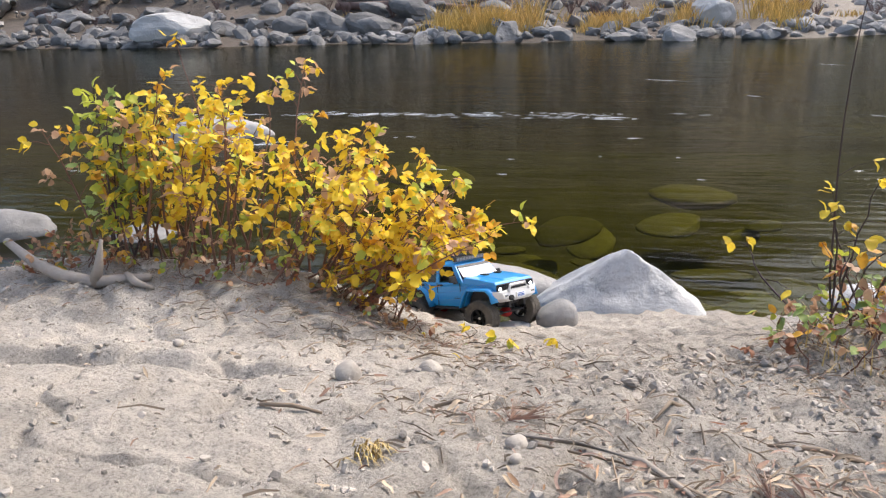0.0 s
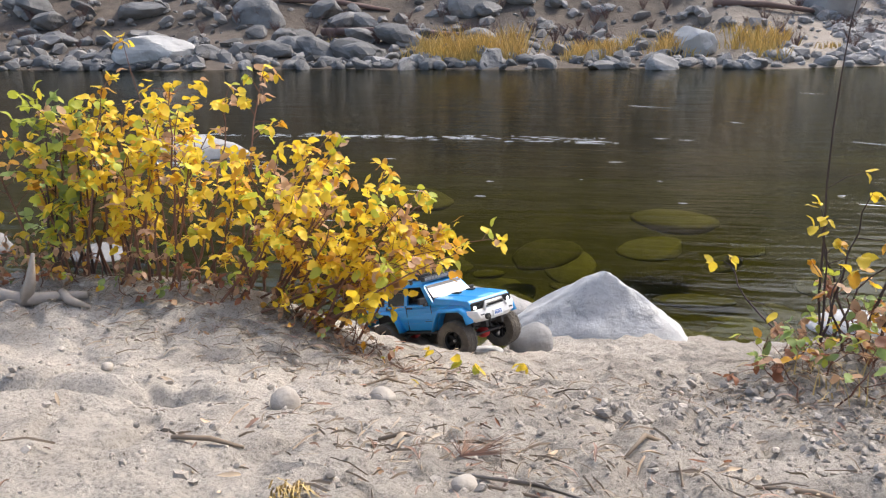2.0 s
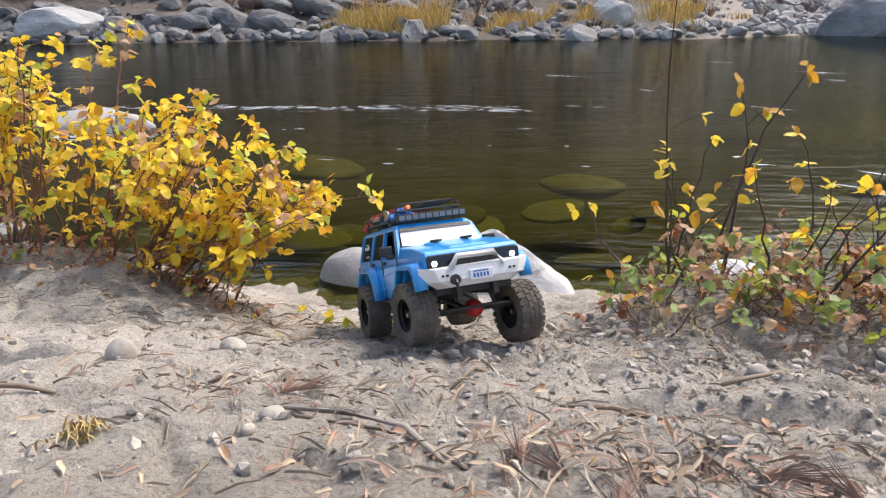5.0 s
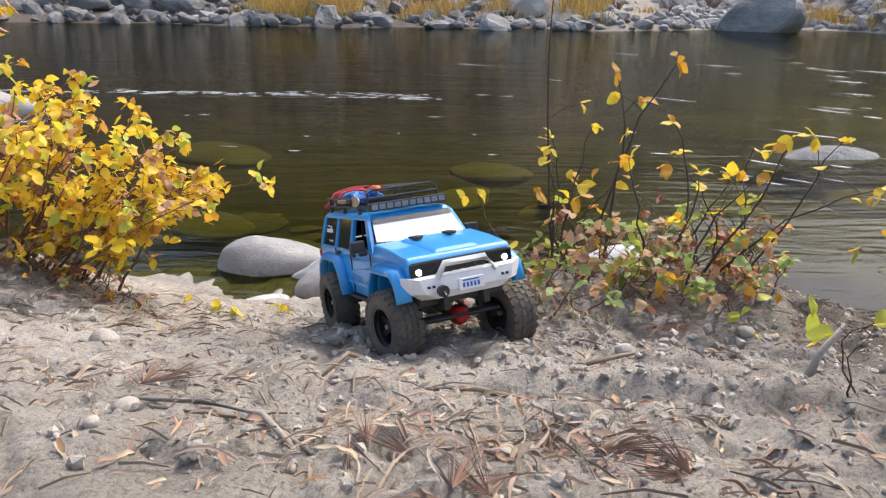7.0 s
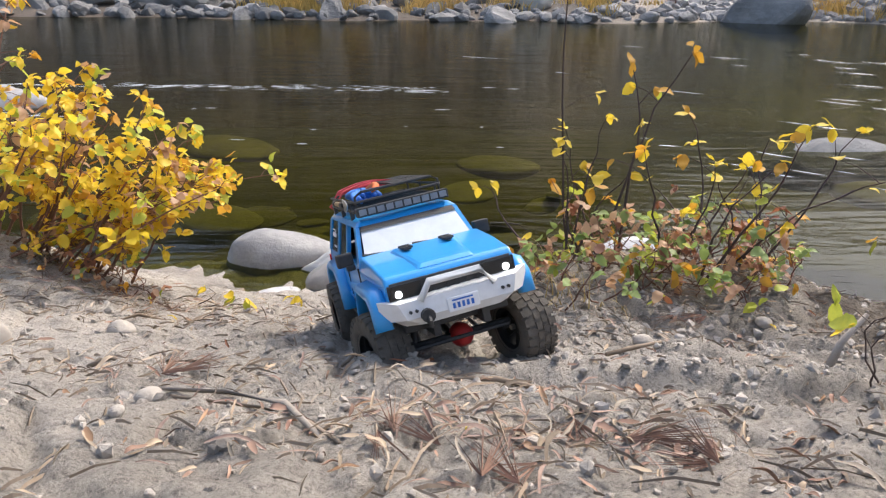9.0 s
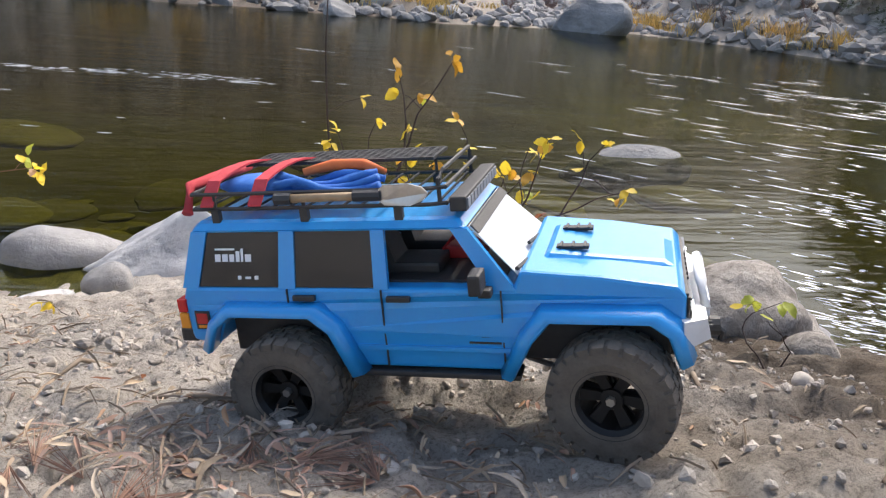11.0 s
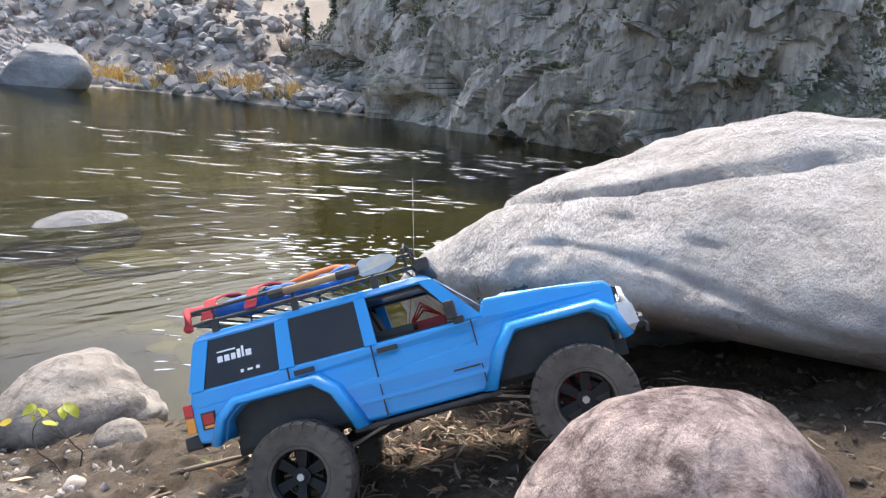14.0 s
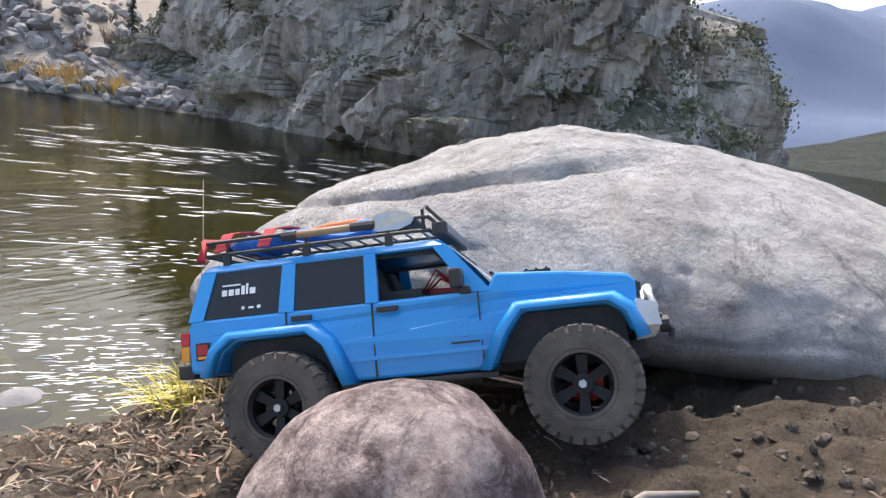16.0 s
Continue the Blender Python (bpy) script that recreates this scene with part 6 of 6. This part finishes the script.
    for k in range(460):
        x = rng.uniform(-24, 15)
        y = far_shore(x) + 2.0 + 14 * rng.random()
        z = height(x, y)
        if k % 3 == 0:
            x = rng.uniform(10, 20)
            y = far_shore(min(x, 16)) + 3 + 22 * rng.random()
            z = height(x, y)
        hgt = rng.uniform(0.25, 0.75)
        for b in range(30):
            a, ln = rng.uniform(0, 6.28), hgt * rng.uniform(0.5, 1.1)
            tip = (x + 0.55 * ln * math.cos(a), y + 0.55 * ln * math.sin(a), z + ln)
            shrubs.add(([(x - 0.007, y, z - 0.05), (x + 0.007, y, z - 0.05), tip], [(0, 1, 2)]), Matrix.Identity(4))
            for q in range(5):
                u = rng.uniform(0.3, 0.95)
                b0 = Vector((x, y, z)).lerp(Vector(tip), u)
                b1 = b0 + Vector((rng.uniform(-1, 1), rng.uniform(-1, 1), rng.uniform(0.2, 1))) * 0.22 * hgt
                shrubs.add(([tuple(b0), tuple(b0 + Vector((0.009, 0, 0.009))), tuple(b1)], [(0, 1, 2)]), Matrix.Identity(4))
    tagged(shrubs.done("bare_shrubs", M_SHRUB), "leafless brown shrubs on the far slope", "shrubs", kind="stuff")
    for x0, y0, x1, y1, r in ((-8.2, 27.4, -3.2, 27.0, 0.13), (-10.5, 29.5, -6.5, 30.5, 0.12), (5.0, 29.0, 8.5, 30.0, 0.12)):
        stick("log", "grey fallen log lying on the far slope", [(x0, y0, height(x0, y0) + r), ((x0 + x1) / 2, (y0 + y1) / 2, (height(x0, y0) + height(x1, y1)) / 2 + r + 0.1), (x1, y1, height(x1, y1) + r)], [r, r * 0.9, r * 0.6], M_SHRUB, "log", 9)


M_WHITE_ROCK_FAR = material("pale_bank_rock", (0.34, 0.33, 0.32), 0.85, var=(0.58, 0.57, 0.55), scale=1.6, amount=0.7, bump=0.05, bump_scale=5)
far_bank()


# ---- trees and growth on the cliff ----
def conifer(x, y, z, tall, seed):
    rng = random.Random(seed)
    tree = new("tree")
    tree.location = (x, y, z)
    tagged(tree, "dark green conifer growing above the cliff", "tree", "trees above the cliff")
    bm = bmesh.new()
    tube(bm, [(0, 0, -0.3), (0.02 * tall, 0, tall * 0.5), (0.01 * tall, 0.01, tall)], [tall * 0.022, tall * 0.014, tall * 0.003], 7)
    part("trunk", bm, M_DARK_STEM, tree)
    crown = Joined()
    for k in range(60):
        u = rng.uniform(0.22, 1.0)
        a = rng.uniform(0, 6.28)
        reach = tall * 0.20 * (1.05 - u) * rng.uniform(0.6, 1.2) + 0.05
        for q in range(7):
            f = (q + 1) / 7
            c = Vector((math.cos(a) * reach * f, math.sin(a) * reach * f, tall * u - 0.25 * reach * f * f + rng.uniform(-0.03, 0.03) * tall * 0.3))
            s = tall * 0.028 * rng.uniform(0.7, 1.3)
            crown.add(([(-s, -s * 0.4, 0), (s, -s * 0.4, 0), (s * 1.2, s * 0.4, -s * 0.2), (-s, s * 0.4, 0), (0, 0, s * 0.5)], [(0, 1, 4), (1, 2, 4), (2, 3, 4), (3, 0, 4)]), Matrix.Translation(c) @ random_turn(rng, 50))
    tagged(crown.done("crown", M_NEEDLE, tree), kind="stuff")


def cliff_growth():
    rng = random.Random(131)
    cliff = bpy.data.objects["cliff"]
    polys = [p for p in cliff.data.polygons if p.normal.z > 0.25 and p.center.z > 0.5]
    leaves = Joined()
    for p in rng.sample(polys, min(len(polys), 2300)):
        if noise.noise(p.center * 0.5) < -0.05:
            continue
        r = rng.uniform(0.06, 0.22)
        for q in range(16):
            s = rng.uniform(0.03, 0.07)
            c = p.center + Vector((rng.gauss(0, r), rng.gauss(0, r), abs(rng.gauss(0, r)))) 
            leaves.add(([(-s, 0, 0), (0, -s * 0.6, 0), (s, 0, 0), (0, s * 0.6, s * 0.3)], [(0, 1, 2, 3)]), Matrix.Translation(c) @ random_turn(rng, 80))
    tagged(leaves.done("cliff_shrubs", M_MOSS), "dull green shrubs growing on cliff ledges", "shrubs", kind="stuff")
    for k, (x, y, z) in enumerate(rng.sample(PLATEAU, min(len(PLATEAU), 60))):
        conifer(x, y, z, rng.uniform(1.4, 3.6), 500 + k)
    ledges = [p for p in polys if p.normal.z > 0.55 and p.center.z > 1.2 and p.center.y > 7]
    for k, p in enumerate(rng.sample(ledges, min(len(ledges), 26))):
        conifer(p.center.x, p.center.y, p.center.z, rng.uniform(0.5, 1.3), 600 + k)


cliff_growth()


# ---- broken water, and sun glints drawn as white flecks ----
def ripples():
    rng = random.Random(141)
    foam_glints = Joined()
    # groups with turn 0 are foam; the turned ones are painted sun glints
    for cx, cy, sx, sy, n, turn, long in ((-1.2, 8.7, 1.0, 0.07, 110, 0, 0.07), (-2.7, 7.0, 0.4, 0.08, 50, 0, 0.07), (0.6, 8.5, 0.4, 0.06, 20, 0, 0.07), (7.5, 10.0, 2.0, 2.0, 36, -42, 0.24), (5.0, 7.0, 1.0, 0.9, 26, -42, 0.14), (3.6, 5.2, 0.5, 0.5, 26, -42, 0.07), (0.5, 6.5, 2.0, 1.2, 14, 0, 0.06), (4.2, 4.6, 0.45, 0.22, 100, -38, 0.05), (4.9, 4.2, 0.35, 0.2, 60, -38, 0.05), (8.4, 8.9, 0.9, 0.9, 38, -42, 0.22), (6.2, 5.9, 0.6, 0.5, 38, -40, 0.15), (3.15, 3.45, 0.20, 0.25, 150, -35, 0.03), (2.9, 3.15, 0.14, 0.14, 110, -35, 0.03), (9.5, 7.4, 1.6, 1.2, 60, -42, 0.2)):
        for k in range(n):
            x, y, a, b = rng.gauss(cx, sx), rng.gauss(cy, sy), long * rng.uniform(0.25, 1.0) ** 1.5 * 1.5, rng.uniform(0.0010, 0.0042) * (1 + long * 4)
            ring = [(a * math.cos(t) * (1 + 0.3 * math.sin(3 * t + k)), b * math.sin(t) + 0.1 * a * math.cos(t) ** 2, 0) for t in (i * math.pi / 6 for i in range(12))]
            vs = [(0, 0, 0.003)] + ring
            foam_glints.add((vs, [(0, i + 1, (i + 1) % 12 + 1) for i in range(12)]), Matrix.Translation((x, y, WATER + 0.001)) @ pose(0, 0, 0, 0, 0, turn + rng.gauss(0, 7)))
    tagged(foam_glints.done("foam_and_glints", M_FOAM_GLINT, smooth=True), "white foam and painted sun glints on the river", "wavelets", kind="stuff")


ripples()


# ---- what moves ----
TRUCK_ROWS = [
    (0, 0.173, 3.538, -0.412, -6.9, -13.4, -35.2),
    (1.5, 0.204, 3.469, -0.378, -3.1, -16.3, -33.5),
    (2.35, 0.215, 3.450, -0.370, -3.4, -16.0, -36.0),
    (3.5, 0.401, 3.211, -0.278, -5.4, -12.7, -68.6),
    (4.5, 0.550, 2.731, -0.112, -1.8, -18.1, -75.8),
    (5, 0.614, 2.668, -0.083, 0.5, -19.7, -65.4),
    (7.5, 0.802, 2.502, -0.035, 3.0, -13.3, -68.8),
    (8.2, 0.779, 2.454, -0.019, 8.5, -15.2, -78.9),
    (10.3, 0.897, 2.108, 0.090, 7.8, -13.4, -52.3),
    (10.5, 0.963, 2.061, 0.120, 6.3, -14.2, -46.3),
    (11, 1.146, 1.983, 0.137, 0.9, -10.0, -26.7),
    (11.5, 1.363, 1.894, 0.135, -15.6, -4.6, -20.8),
    (12, 1.551, 1.900, 0.139, -18.3, -1.0, -17.5),
    (12.5, 1.737, 1.827, 0.158, -17.1, 2.2, -19.5),
    (13, 1.809, 1.783, 0.171, -11.4, 1.2, -21.9),
    (13.7, 1.877, 1.691, 0.196, -12.3, -15.5, -38.2),
    (14.5, 1.892, 1.509, 0.256, -29.7, -27.3, -55.8),
    (15.2, 1.972, 1.441, 0.277, -19.6, -23.0, -56.9),
    (16, 1.982, 1.377, 0.298, -17.3, -16.0, -70.1),
]
STEER = [(0, 8), (2.4, 8), (3.0, -12), (3.5, 4), (5, 6), (7.5, 8), (8.2, 14), (9.5, 10), (10.3, -12), (11, -8), (11.5, 2), (12, 0), (13, -6), (14, -4), (16, -4)]

# how far each wheel droops (-) or tucks up (+) on its suspension
TRAVEL = {
    "fr": [(0, 0), (5, 0.006), (8.2, 0.004), (10.3, 0.008), (11, 0.014), (11.5, 0.004), (12.5, -0.018), (13.2, -0.018), (14.5, 0.004), (16, 0.008)],
    "fl": [(0, 0), (3.5, -0.006), (5, -0.018), (7.5, -0.012), (8.2, -0.014), (11, 0), (16, 0)],
    "rr": [(0, 0), (7.5, 0.004), (11, 0.008), (11.5, 0), (12.5, -0.012), (13.2, -0.010), (14.5, -0.004), (16, 0.010)],
    "rl": [(0, 0), (16, 0)],
}


def motions():
    walk(TRUCK, [(t, pose(*p)) for t, *p in TRUCK_ROWS])
    times = [k / 10 for k in range(161)]
    ts = [r[0] for r in TRUCK_ROWS]
    xs, ys, zs = (np.interp(times, ts, [r[k] for r in TRUCK_ROWS]) for k in (1, 2, 3))
    rolled = np.r_[0, np.cumsum(np.sqrt(np.diff(xs) ** 2 + np.diff(ys) ** 2 + np.diff(zs) ** 2))]
    for key, (wheel, x, y) in WHEELS.items():
        rows = []
        for t, d in zip(times, rolled):
            steer = float(np.interp(t, [s[0] for s in STEER], [s[1] for s in STEER])) if key[0] == "f" else 0
            spin = Matrix.Rotation(d / WHEEL_R, 4, "Y")
            lift = float(np.interp(t, [s[0] for s in TRAVEL[key]], [s[1] for s in TRAVEL[key]]))
            rows.append((t, pose(x, y, WHEEL_R + lift, 0, 0, steer) @ spin))
        walk(wheel, rows)


motions()
